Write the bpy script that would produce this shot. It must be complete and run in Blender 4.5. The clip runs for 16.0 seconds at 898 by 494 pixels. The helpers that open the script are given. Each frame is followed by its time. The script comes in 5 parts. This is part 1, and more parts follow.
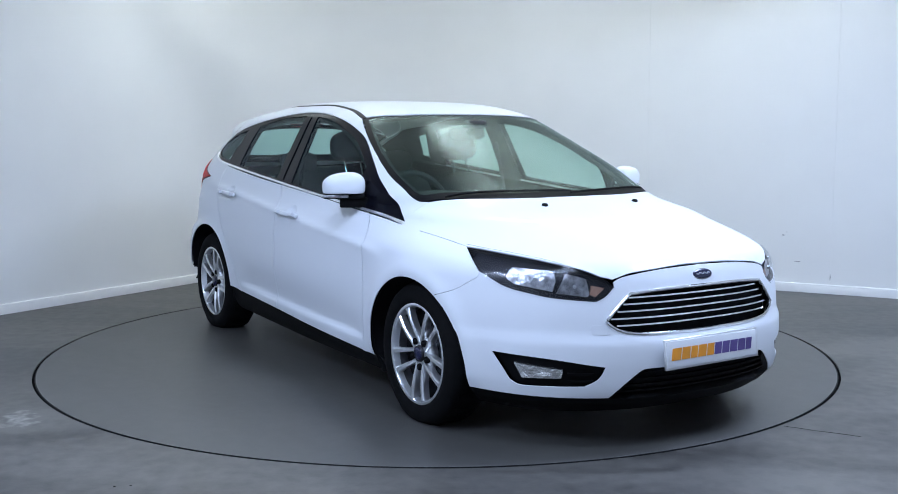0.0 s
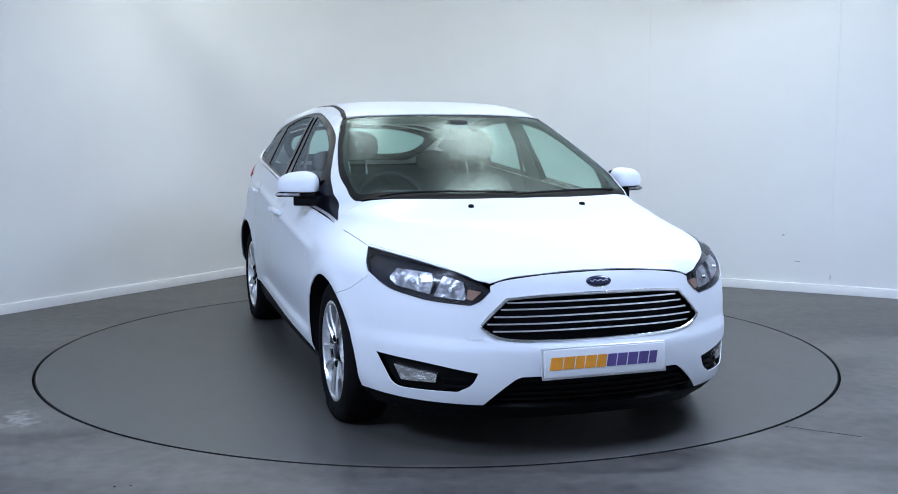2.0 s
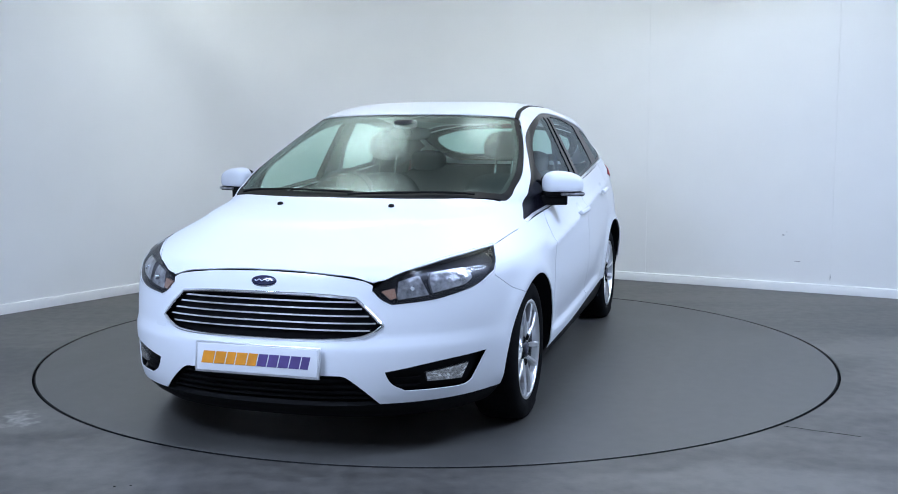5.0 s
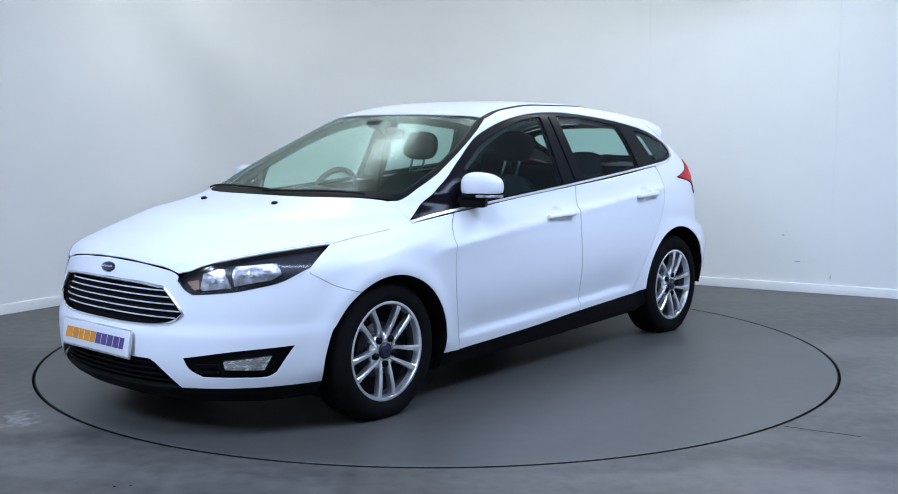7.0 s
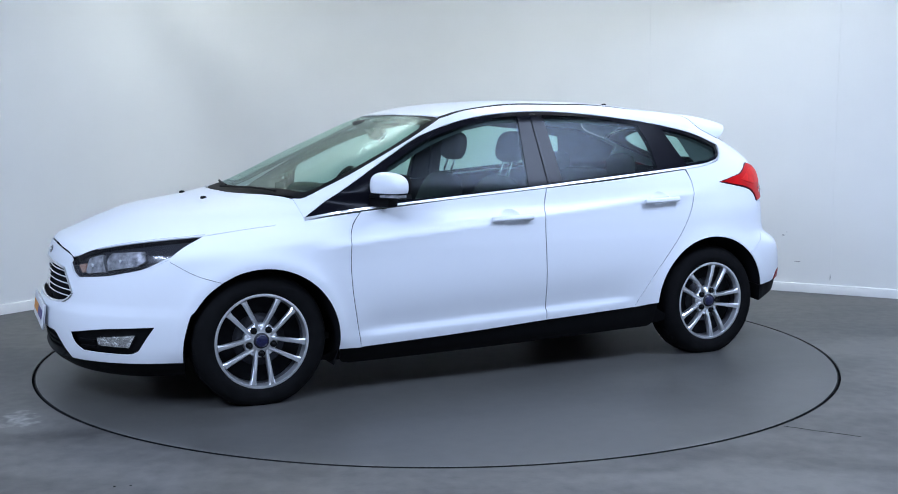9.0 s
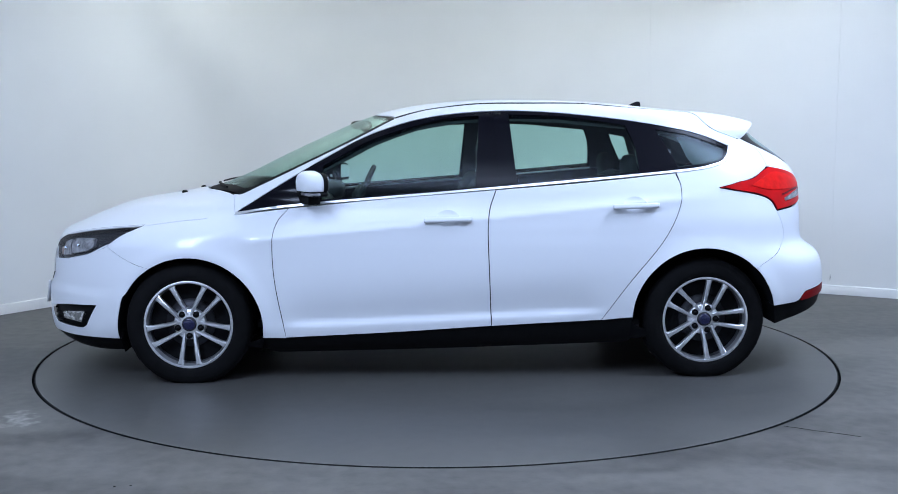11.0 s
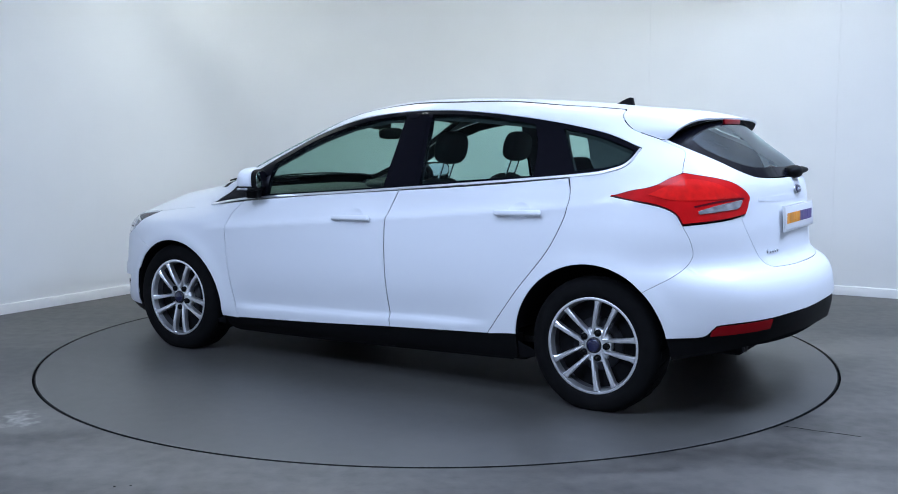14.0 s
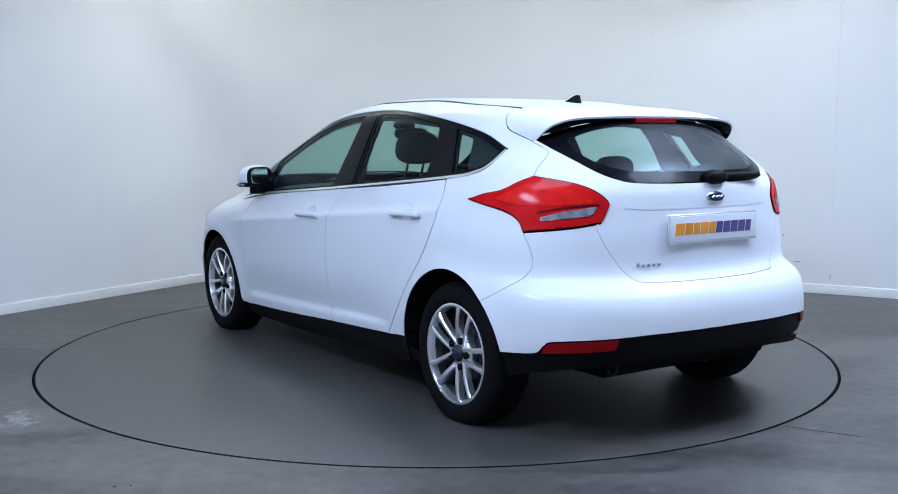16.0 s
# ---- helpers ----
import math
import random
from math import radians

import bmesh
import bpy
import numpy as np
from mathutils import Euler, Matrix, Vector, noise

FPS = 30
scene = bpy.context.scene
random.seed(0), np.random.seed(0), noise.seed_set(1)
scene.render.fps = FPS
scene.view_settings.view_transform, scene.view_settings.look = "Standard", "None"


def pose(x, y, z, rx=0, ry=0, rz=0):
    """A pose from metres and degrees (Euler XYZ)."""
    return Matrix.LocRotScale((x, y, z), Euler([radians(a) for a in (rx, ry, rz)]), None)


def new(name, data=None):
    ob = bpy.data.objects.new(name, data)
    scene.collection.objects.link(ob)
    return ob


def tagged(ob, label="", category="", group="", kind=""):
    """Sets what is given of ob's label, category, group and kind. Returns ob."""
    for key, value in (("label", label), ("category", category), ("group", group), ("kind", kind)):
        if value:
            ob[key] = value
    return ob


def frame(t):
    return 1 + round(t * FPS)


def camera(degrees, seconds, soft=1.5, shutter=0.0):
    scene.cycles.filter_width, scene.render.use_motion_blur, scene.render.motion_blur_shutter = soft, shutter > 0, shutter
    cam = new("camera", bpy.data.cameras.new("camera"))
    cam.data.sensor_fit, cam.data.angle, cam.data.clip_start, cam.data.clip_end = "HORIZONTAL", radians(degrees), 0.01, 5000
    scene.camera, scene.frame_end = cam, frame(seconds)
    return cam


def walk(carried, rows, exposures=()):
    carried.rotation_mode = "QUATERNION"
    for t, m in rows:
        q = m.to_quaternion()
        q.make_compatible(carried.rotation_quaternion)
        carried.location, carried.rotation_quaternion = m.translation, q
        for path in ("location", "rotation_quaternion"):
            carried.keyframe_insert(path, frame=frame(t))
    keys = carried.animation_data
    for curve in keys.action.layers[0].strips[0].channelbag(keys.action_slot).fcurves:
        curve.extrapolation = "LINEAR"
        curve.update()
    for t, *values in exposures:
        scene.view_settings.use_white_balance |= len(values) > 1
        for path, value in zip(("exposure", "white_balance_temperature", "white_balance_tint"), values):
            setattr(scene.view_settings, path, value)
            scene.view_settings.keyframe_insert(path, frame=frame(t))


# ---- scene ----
cam = camera(47.09, 16.0, soft=.95)
EYE = pose(0, -6.018, 1.265, 90 - 6.32, 0, -0.616)
walk(cam, [(0, EYE), (16.0, EYE)])

# ---- light ----
world = bpy.data.worlds.new("world")
scene.world = world
world.use_nodes = True
world.node_tree.nodes["Background"].inputs["Color"].default_value = (.5, .55, .6, 1)
world.node_tree.nodes["Background"].inputs["Strength"].default_value = .02
scene.view_settings.exposure = 0.0


def area(name, x, y, z, w, h, watts, colour, rx=0, rz=0):
    lamp = bpy.data.lights.new(name, "AREA")
    lamp.shape, lamp.size, lamp.size_y, lamp.energy, lamp.color = "RECTANGLE", w, h, watts, colour
    ob = new(name, lamp)
    ob.matrix_world = pose(x, y, z, rx, 0, rz)
    return ob


COOL, WARM = (.555, .695, 1.0), (.90, .975, 1.0)
ROOM_H = 3.3
# ---- materials ----


def mat(name, colour, rough=.5, metal=0, coat=0, noise_scale=0, spread=.0, bump=0, bump_scale=200, spec=.5, emit=0, coat_rough=.03):
    m = bpy.data.materials.new(name)
    m.use_nodes = True
    nt = m.node_tree
    b = nt.nodes["Principled BSDF"]
    b.inputs["Base Color"].default_value = (*colour, 1)
    b.inputs["Roughness"].default_value = rough
    b.inputs["Metallic"].default_value = metal
    b.inputs["Coat Weight"].default_value = coat
    b.inputs["Coat Roughness"].default_value = coat_rough
    b.inputs["Specular IOR Level"].default_value = spec
    if emit:
        b.inputs["Emission Color"].default_value = (*colour, 1)
        b.inputs["Emission Strength"].default_value = emit
    tex = nt.nodes.new("ShaderNodeTexCoord")
    if noise_scale:
        n1 = nt.nodes.new("ShaderNodeTexNoise")
        n1.inputs["Scale"].default_value, n1.inputs["Detail"].default_value = noise_scale, 6
        nt.links.new(tex.outputs["Object"], n1.inputs["Vector"])
        ramp = nt.nodes.new("ShaderNodeMapRange")
        ramp.inputs["From Min"].default_value, ramp.inputs["From Max"].default_value = .3, .7
        ramp.inputs["To Min"].default_value, ramp.inputs["To Max"].default_value = 1 - spread, 1 + spread
        nt.links.new(n1.outputs["Fac"], ramp.inputs["Value"])
        mul = nt.nodes.new("ShaderNodeVectorMath")
        mul.operation = "SCALE"
        mul.inputs[0].default_value = colour
        nt.links.new(ramp.outputs["Result"], mul.inputs["Scale"])
        nt.links.new(mul.outputs["Vector"], b.inputs["Base Color"])
    if bump:
        n2 = nt.nodes.new("ShaderNodeTexNoise")
        n2.inputs["Scale"].default_value, n2.inputs["Detail"].default_value = bump_scale, 4
        nt.links.new(tex.outputs["Object"], n2.inputs["Vector"])
        bp = nt.nodes.new("ShaderNodeBump")
        bp.inputs["Strength"].default_value, bp.inputs["Distance"].default_value = bump, .002
        nt.links.new(n2.outputs["Fac"], bp.inputs["Height"])
        nt.links.new(bp.outputs["Normal"], b.inputs["Normal"])
    return m


def pane_mat(name, tint, rough=.0, base=.06, rise=1.0, sheen=(1, 1, 1)):
    """Thin glass: clear and tinted, with a gloss that grows towards grazing angles, alike from both sides."""
    m = bpy.data.materials.new(name)
    m.use_nodes = True
    nt = m.node_tree
    nt.nodes.remove(nt.nodes["Principled BSDF"])
    clear, gloss, mix, lw, power, scale = (nt.nodes.new(k) for k in ("ShaderNodeBsdfTransparent", "ShaderNodeBsdfGlossy", "ShaderNodeMixShader", "ShaderNodeLayerWeight", "ShaderNodeMath", "ShaderNodeMath"))
    clear.inputs["Color"].default_value = (*tint, 1)
    gloss.inputs["Roughness"].default_value = rough
    lw.inputs["Blend"].default_value = .5
    power.operation, scale.operation = "POWER", "MULTIPLY_ADD"
    power.inputs[1].default_value = 5.0
    scale.inputs[1].default_value, scale.inputs[2].default_value = (1 - base) * rise, base
    gloss.inputs["Color"].default_value = (*sheen, 1)
    nt.links.new(lw.outputs["Facing"], power.inputs[0])
    nt.links.new(power.outputs["Value"], scale.inputs[0])
    nt.links.new(scale.outputs["Value"], mix.inputs["Fac"])
    nt.links.new(clear.outputs["BSDF"], mix.inputs[1])
    nt.links.new(gloss.outputs["BSDF"], mix.inputs[2])
    nt.links.new(mix.outputs["Shader"], nt.nodes["Material Output"].inputs["Surface"])
    return m


def floor_mat(name, colour, stain_at=None, wear=.13):
    """Painted concrete: worn grey paint with broad scuffs, fine grain and a soft sheen."""
    m = mat(name, colour, .42, bump=.15, bump_scale=90)
    nt = m.node_tree
    b = nt.nodes["Principled BSDF"]
    tex = nt.nodes["Texture Coordinate"]
    big, fine = nt.nodes.new("ShaderNodeTexNoise"), nt.nodes.new("ShaderNodeTexNoise")
    big.inputs["Scale"].default_value, big.inputs["Detail"].default_value, big.inputs["Distortion"].default_value = 1.1, 7, .9
    fine.inputs["Scale"].default_value, fine.inputs["Detail"].default_value = 14, 8
    nt.links.new(tex.outputs["Object"], fine.inputs["Vector"])
    spread_out = nt.nodes.new("ShaderNodeMapping")
    spread_out.inputs["Scale"].default_value = (.55, 1.6, 1)
    nt.links.new(tex.outputs["Object"], spread_out.inputs["Vector"])
    nt.links.new(spread_out.outputs["Vector"], big.inputs["Vector"])
    add = nt.nodes.new("ShaderNodeMath")
    add.operation = "MULTIPLY_ADD"
    add.inputs[1].default_value = .5
    nt.links.new(fine.outputs["Fac"], add.inputs[0])
    nt.links.new(big.outputs["Fac"], add.inputs[2])
    ramp = nt.nodes.new("ShaderNodeMapRange")
    ramp.inputs["From Min"].default_value, ramp.inputs["From Max"].default_value = .60, .93
    ramp.inputs["To Min"].default_value, ramp.inputs["To Max"].default_value = 1 - wear, 1 + wear * 1.1
    nt.links.new(add.outputs["Value"], ramp.inputs["Value"])
    mul = nt.nodes.new("ShaderNodeVectorMath")
    mul.operation = "SCALE"
    mul.inputs[0].default_value = colour
    nt.links.new(ramp.outputs["Result"], mul.inputs["Scale"])
    last = mul.outputs["Vector"]
    if stain_at:
        dist = nt.nodes.new("ShaderNodeVectorMath")
        dist.operation = "DISTANCE"
        dist.inputs[1].default_value = stain_at
        warp = nt.nodes.new("ShaderNodeVectorMath")
        warp.operation = "MULTIPLY_ADD"
        warp.inputs[1].default_value = (.5, .5, .0)
        nt.links.new(fine.outputs["Color"], warp.inputs[0])
        nt.links.new(tex.outputs["Object"], warp.inputs[2])
        nt.links.new(warp.outputs["Vector"], dist.inputs[0])
        near = nt.nodes.new("ShaderNodeMapRange")
        near.inputs["From Min"].default_value, near.inputs["From Max"].default_value = .02, .12
        near.inputs["To Min"].default_value, near.inputs["To Max"].default_value = .95, 0
        nt.links.new(dist.outputs["Value"], near.inputs["Value"])
        mix = nt.nodes.new("ShaderNodeMix")
        mix.data_type = "RGBA"
        mix.inputs["B"].default_value = (.27, .26, .235, 1)
        nt.links.new(near.outputs["Result"], mix.inputs["Factor"])
        nt.links.new(last, mix.inputs["A"])
        last = mix.outputs["Result"]
    nt.links.new(last, b.inputs["Base Color"])
    rr = nt.nodes.new("ShaderNodeMapRange")
    rr.inputs["To Min"].default_value, rr.inputs["To Max"].default_value = .34, .52
    nt.links.new(big.outputs["Fac"], rr.inputs["Value"])
    nt.links.new(rr.outputs["Result"], b.inputs["Roughness"])
    return m


WALL = mat("wall_paint", (.77, .775, .765), .75, noise_scale=1.3, spread=.025, bump=.08, bump_scale=60)
SKIRT = mat("skirting_paint", (.76, .76, .755), .5, noise_scale=5, spread=.03)
SCUFF = mat("scuff_grey", (.42, .42, .42), .8, noise_scale=60, spread=.3)
CEIL = mat("ceiling_paint", (.82, .82, .80), .8, noise_scale=2, spread=.03)
FLOOR = floor_mat("floor_paint", (.070, .066, .0595), (-1.632, -1.29, 0), .48)
DISC = floor_mat("turntable_paint", (.067, .065, .060))
PALE_EDGE = mat("pale_edge", (.11, .108, .102), .5, noise_scale=6, spread=.35)
GAP = mat("gap_black", (.003, .003, .003), .95, spec=.05, noise_scale=30, spread=.2)
PAINT = mat("white_car_paint", (.74, .762, .795), .5, spec=.12, coat=.32, coat_rough=.11, bump=.015, bump_scale=700)
SHELL = mat("dark_inner_shell", (.006, .006, .007), .9, spec=.1)
BLACK = mat("black_plastic", (.0035, .0035, .004), .55, spec=.10, noise_scale=40, spread=.15, bump=.1, bump_scale=500)
PIANO = mat("gloss_black_trim", (.004, .004, .007), .2, spec=.10)
SCREEN_BLACK = mat("screen_edge_black", (.004, .004, .005), .6, spec=.12)
RUBBER = mat("tyre_rubber", (.005, .005, .0055), .8, spec=.08, noise_scale=25, spread=.2, bump=.2, bump_scale=300)
ALLOY = mat("silver_alloy", (.86, .87, .89), .3, metal=.9, noise_scale=20, spread=.05)
# The rim's alloy, darkened in colour for the shade deep in the wheel.
SHADED_BARREL = mat("shaded_barrel_metal", (.22, .22, .24), .3, metal=.8, noise_scale=12, spread=.3)
DARK_ALLOY = mat("brake_metal", (.035, .035, .04), .5, metal=.8, noise_scale=12, spread=.3)
TRIM_CHROME = mat("satin_chrome_strip", (.90, .91, .93), .32, metal=.85)
CHROME = mat("chrome", (.85, .86, .88), .1, metal=1)
BLUE = mat("badge_blue", (.006, .008, .045), .2, coat=.6)
RED = mat("red_lamp_lens", (.58, .006, .008), .4, coat=.25, coat_rough=.06, spec=.05, noise_scale=9, spread=.22)
BRIGHT_RED = mat("bright_red_lens", (.70, .012, .010), .4, coat=.2, coat_rough=.06, spec=.05, noise_scale=30, spread=.15)
LAMP_RIM = mat("lamp_rim", (.10, .002, .008), .35, spec=.12)
SMOKED = mat("smoked_reflector", (.34, .34, .36), .25, metal=.5, noise_scale=30, spread=.4)
DEEP_RED = mat("red_reflector", (.22, .003, .006), .35, spec=.12)
CLEAR = mat("clear_lamp_reflector", (.44, .44, .46), .28, metal=.85, noise_scale=35, spread=.5, bump=1, bump_scale=20)
FOG = mat("fog_reflector", (.80, .80, .78), .2, metal=.9, noise_scale=40, spread=.3, bump=1, bump_scale=22)
FOG.node_tree.nodes["Bump"].inputs["Distance"].default_value = .015
CLEAR.node_tree.nodes["Bump"].inputs["Distance"].default_value = .012
AMBER = mat("amber_lamp", (.34, .19, .13), .3, coat=.3)
HOUSING = mat("lamp_housing", (.024, .024, .030), .4, spec=.3)
PLATE = mat("plate_white", (.70, .71, .73), .4, spec=.25)
ORANGE = mat("lettering_orange", (.72, .27, .015), .5, noise_scale=9, spread=.2)
PURPLE = mat("lettering_purple", (.085, .055, .20), .5, noise_scale=9, spread=.2)
SEAT = mat("seat_cloth", (.026, .027, .030), .85, noise_scale=60, spread=.3, bump=.4, bump_scale=400)
DASH = mat("dashboard_plastic", (.017, .018, .019), .6, bump=.3, bump_scale=400)
LINING = mat("headlining", (.42, .42, .40), .9, noise_scale=20, spread=.05)
MIRROR = mat("mirror_glass", (.8, .82, .84), .02, metal=1)
GLASS = pane_mat("car_glass", (.66, .84, .79), rough=.22, base=.013, rise=.6, sheen=(.80, .90, 1))
SCREEN_GLASS = pane_mat("screen_glass", (.57, .73, .67), rough=.25, base=.037, rise=.6, sheen=(.80, .97, .94))
REAR_GLASS = pane_mat("rear_screen_glass", (.62, .80, .75), rough=.34, base=.04, rise=.6, sheen=(.86, .94, 1))
LENS = pane_mat("lamp_lens", (.90, .91, .93), rough=.14, base=.03, rise=.4)


# ---- the car's skin ----
def curve(*pts):
    """A smooth curve through (x, value) pairs without overshoot."""
    xs = np.array([p[0] for p in pts], float)
    ys = np.array([p[1] for p in pts], float)
    h, d = np.diff(xs), np.diff(ys) / np.diff(xs)
    m = np.zeros(len(xs))
    m[0], m[-1] = d[0], d[-1]
    for i in range(1, len(xs) - 1):
        if d[i - 1] * d[i] > 0:
            a, b = 2 * h[i] + h[i - 1], h[i] + 2 * h[i - 1]
            m[i] = (a + b) / (a / d[i - 1] + b / d[i])

    def value(x):
        x = np.clip(np.asarray(x, float), xs[0], xs[-1])
        i = np.clip(np.searchsorted(xs, x) - 1, 0, len(xs) - 2)
        s = (x - xs[i]) / h[i]
        return ((1 + 2 * s) * (1 - s) ** 2 * ys[i] + s * (1 - s) ** 2 * h[i] * m[i]
                + s * s * (3 - 2 * s) * ys[i + 1] + s * s * (s - 1) * h[i] * m[i + 1])
    return value


def step(x, a, b):
    s = np.clip((np.asarray(x, float) - a) / (b - a), 0, 1)
    return s * s * (3 - 2 * s)


# The car's skin by level sections: nose and tail on the centre line, half width, and the roundness of the corners.
NOSE = curve((.12, 2.06), (.19, 2.17), (.24, 2.205), (.30, 2.215), (.36, 2.218), (.44, 2.214), (.464, 2.210), (.478, 2.199), (.55, 2.188), (.65, 2.17), (.72, 2.15), (.75, 2.13),
             (.80, 2.03), (.86, 1.89), (.90, 1.775), (.925, 1.63), (.948, 1.49), (.972, 1.37), (1.0, 1.265), (1.055, 1.125), (1.162, .905),
             (1.26, .695), (1.35, .49), (1.384, .39), (1.40, .33), (1.428, .192), (1.445, .07), (1.454, -.03), (1.462, -.15), (1.467, -.3))
TAIL = curve((.12, -2.0), (.20, -2.05), (.28, -2.10), (.36, -2.125), (.45, -2.14), (.55, -2.132), (.61, -2.115), (.65, -2.085), (.675, -2.045), (.695, -2.018), (.74, -2.006),
             (.85, -2.0), (.95, -1.99), (1.04, -1.98), (1.075, -1.965), (1.12, -1.935), (1.22, -1.81), (1.33, -1.665), (1.362, -1.60), (1.385, -1.49),
             (1.40, -1.38), (1.415, -1.22), (1.437, -1.0), (1.453, -.75), (1.462, -.5), (1.467, -.3))
WIDE = curve((.12, .80), (.17, .845), (.21, .872), (.27, .888), (.35, .897), (.45, .906), (.6, .913), (.7, .911), (.78, .90), (.85, .878), (.9, .855), (.95, .836),
             (1.0, .82), (1.1, .775), (1.2, .725), (1.3, .675), (1.36, .642), (1.40, .60), (1.42, .565), (1.439, .53), (1.453, .45), (1.462, .31), (1.467, .02))
LEN_F = curve((.12, .95), (.7, .95), (.8, 1.1), (.88, 1.2), (.93, 1.0), (1.0, .55), (1.1, .47), (1.36, .45), (1.44, .4), (1.467, .2))
LEN_R = curve((.12, .66), (.6, .66), (.72, .69), (.95, .67), (1.1, .66), (1.3, .68), (1.40, .6), (1.467, .2))
PF, PR = 2.5, 2.6


def section(z):
    return NOSE(z), TAIL(z), LEN_F(z), LEN_R(z)


def trim(x, z):
    """Local changes of the half width: the narrower cowl, wheel arch flares, the shoulder crease, the hollow above the sills."""
    x, z = np.asarray(x, float), np.asarray(z, float)
    w = -.05 * step(x, .6, 1.25) * step(z, .76, .9) * (1 - step(z, 1.0, 1.1))
    for hub in (1.324, -1.324):
        r = np.hypot(x - hub, z - .31)
        w = w + .014 * np.exp(-((r - .37) / .05) ** 2) * step(z, .2, .3)
    w = w - .036 * step(-x, -.5, 1.25) * (1 - step(z, .72, .98))
    d = z - (.742 + .090 * (1.05 - x))
    side = step(x, -1.45, -1.0) * (1 - step(x, .9, 1.1))
    w = w + side * (.019 * np.where(d > 0, np.exp(-d / .020), np.exp(d / .055)) - .004)
    ledge = z - (.333 + .036 * (.6 - x))
    doors = step(x, -.85, -.6) * (1 - step(x, .72, .9))
    w = w - doors * .016 * np.where(ledge > 0, np.exp(-(ledge / .10) ** 2), np.exp(-(ledge / .014) ** 2))
    return w


def half(x, z):
    """Half width of the skin at (x, z); 0 outside."""
    xf, xr, lf, lr = section(z)
    w = WIDE(z) + trim(x, z)
    a = np.clip((x - (xf - lf)) / lf, 0, 1)
    b = np.clip(((xr + lr) - x) / lr, 0, 1)
    return w * np.maximum(1 - a ** PF, 0) ** (1 / PF) * np.maximum(1 - b ** PR, 0) ** (1 / PR)


def top(x, y):
    """Height of the skin over (x, y), for hood, glass and roof."""
    x, y = np.asarray(x, float), np.abs(np.asarray(y, float))
    lo, hi = np.full(np.broadcast(x, y).shape, .6), np.full(np.broadcast(x, y).shape, 1.467)
    for _ in range(26):
        mid = (lo + hi) / 2
        inside = (half(x, mid) >= y) & (x < NOSE(mid)) & (x > TAIL(mid))
        lo, hi = np.where(inside, mid, lo), np.where(inside, hi, mid)
    return (lo + hi) / 2


def wrap(q, z):
    """Skin point by q: 0 nose, 1 to 2 side, 3 tail; negative on the right hand side."""
    q, z = np.asarray(q, float), np.asarray(z, float)
    s, q = np.sign(q), np.abs(q)
    xf, xr, lf, lr = section(z)
    c = np.cos(np.clip(q, 0, 1) * np.pi / 2)
    e = np.cos(np.clip(3 - q, 0, 1) * np.pi / 2)
    x = np.where(q < 1, xf - lf * (1 - c ** (2 / PF)), np.where(q < 2, (xf - lf) + ((xr + lr) - (xf - lf)) * (q - 1), xr + lr * (1 - e ** (2 / PR))))
    w = WIDE(z) + trim(x, z)
    y = np.where(q < 1, np.sin(np.clip(q, 0, 1) * np.pi / 2) ** (2 / PF), np.where(q < 2, 1, np.sin(np.clip(3 - q, 0, 1) * np.pi / 2) ** (2 / PR))) * w
    return x, s * y, z


def q_of_x(x, z):
    xf, xr, lf, lr = section(z)
    a, b = (x - (xf - lf)) / lf, ((xr + lr) - x) / lr
    if a > 0:
        return float(np.arccos(min(a, 1) ** (PF / 2)) / (np.pi / 2))
    if b > 0:
        return float(3 - np.arccos(min(b, 1) ** (PR / 2)) / (np.pi / 2))
    return float(1 + (x - (xf - lf)) / ((xr + lr) - (xf - lf)))


def q_of_y(y, z, rear=False):
    xf, xr, lf, lr = section(z)
    p = PR if rear else PF
    r = np.arcsin(min(abs(y) / float(WIDE(z)), 1) ** (p / 2)) / (np.pi / 2)
    return float(np.sign(y) * ((3 - r) if rear else r))


# ---- building helpers ----
def mesh_of(name, verts, faces, material, smooth=True):
    me = bpy.data.meshes.new(name)
    me.from_pydata([tuple(map(float, v)) for v in verts], [], [tuple(map(int, f)) for f in faces])
    me.materials.append(material)
    if smooth:
        me.polygons.foreach_set("use_smooth", [True] * len(me.polygons))
    me.update()
    return me


def part(name, shape, material, parent, label=""):
    """Links a bmesh or (verts, faces) as one mesh object under a thing or a part."""
    if isinstance(shape, tuple):
        me = mesh_of(name, shape[0], shape[1], material)
    elif isinstance(shape, bpy.types.Mesh):
        me = shape
    else:
        me = bpy.data.meshes.new(name)
        bmesh.ops.recalc_face_normals(shape, faces=shape.faces)
        shape.to_mesh(me)
        shape.free()
        me.materials.append(material)
        sharp_smooth(me)
    ob = new(name, me)
    ob.parent = parent
    return tagged(ob, label)


def sharp_smooth(me, angle=40):
    me.polygons.foreach_set("use_smooth", [True] * len(me.polygons))
    me.set_sharp_from_angle(angle=radians(angle))


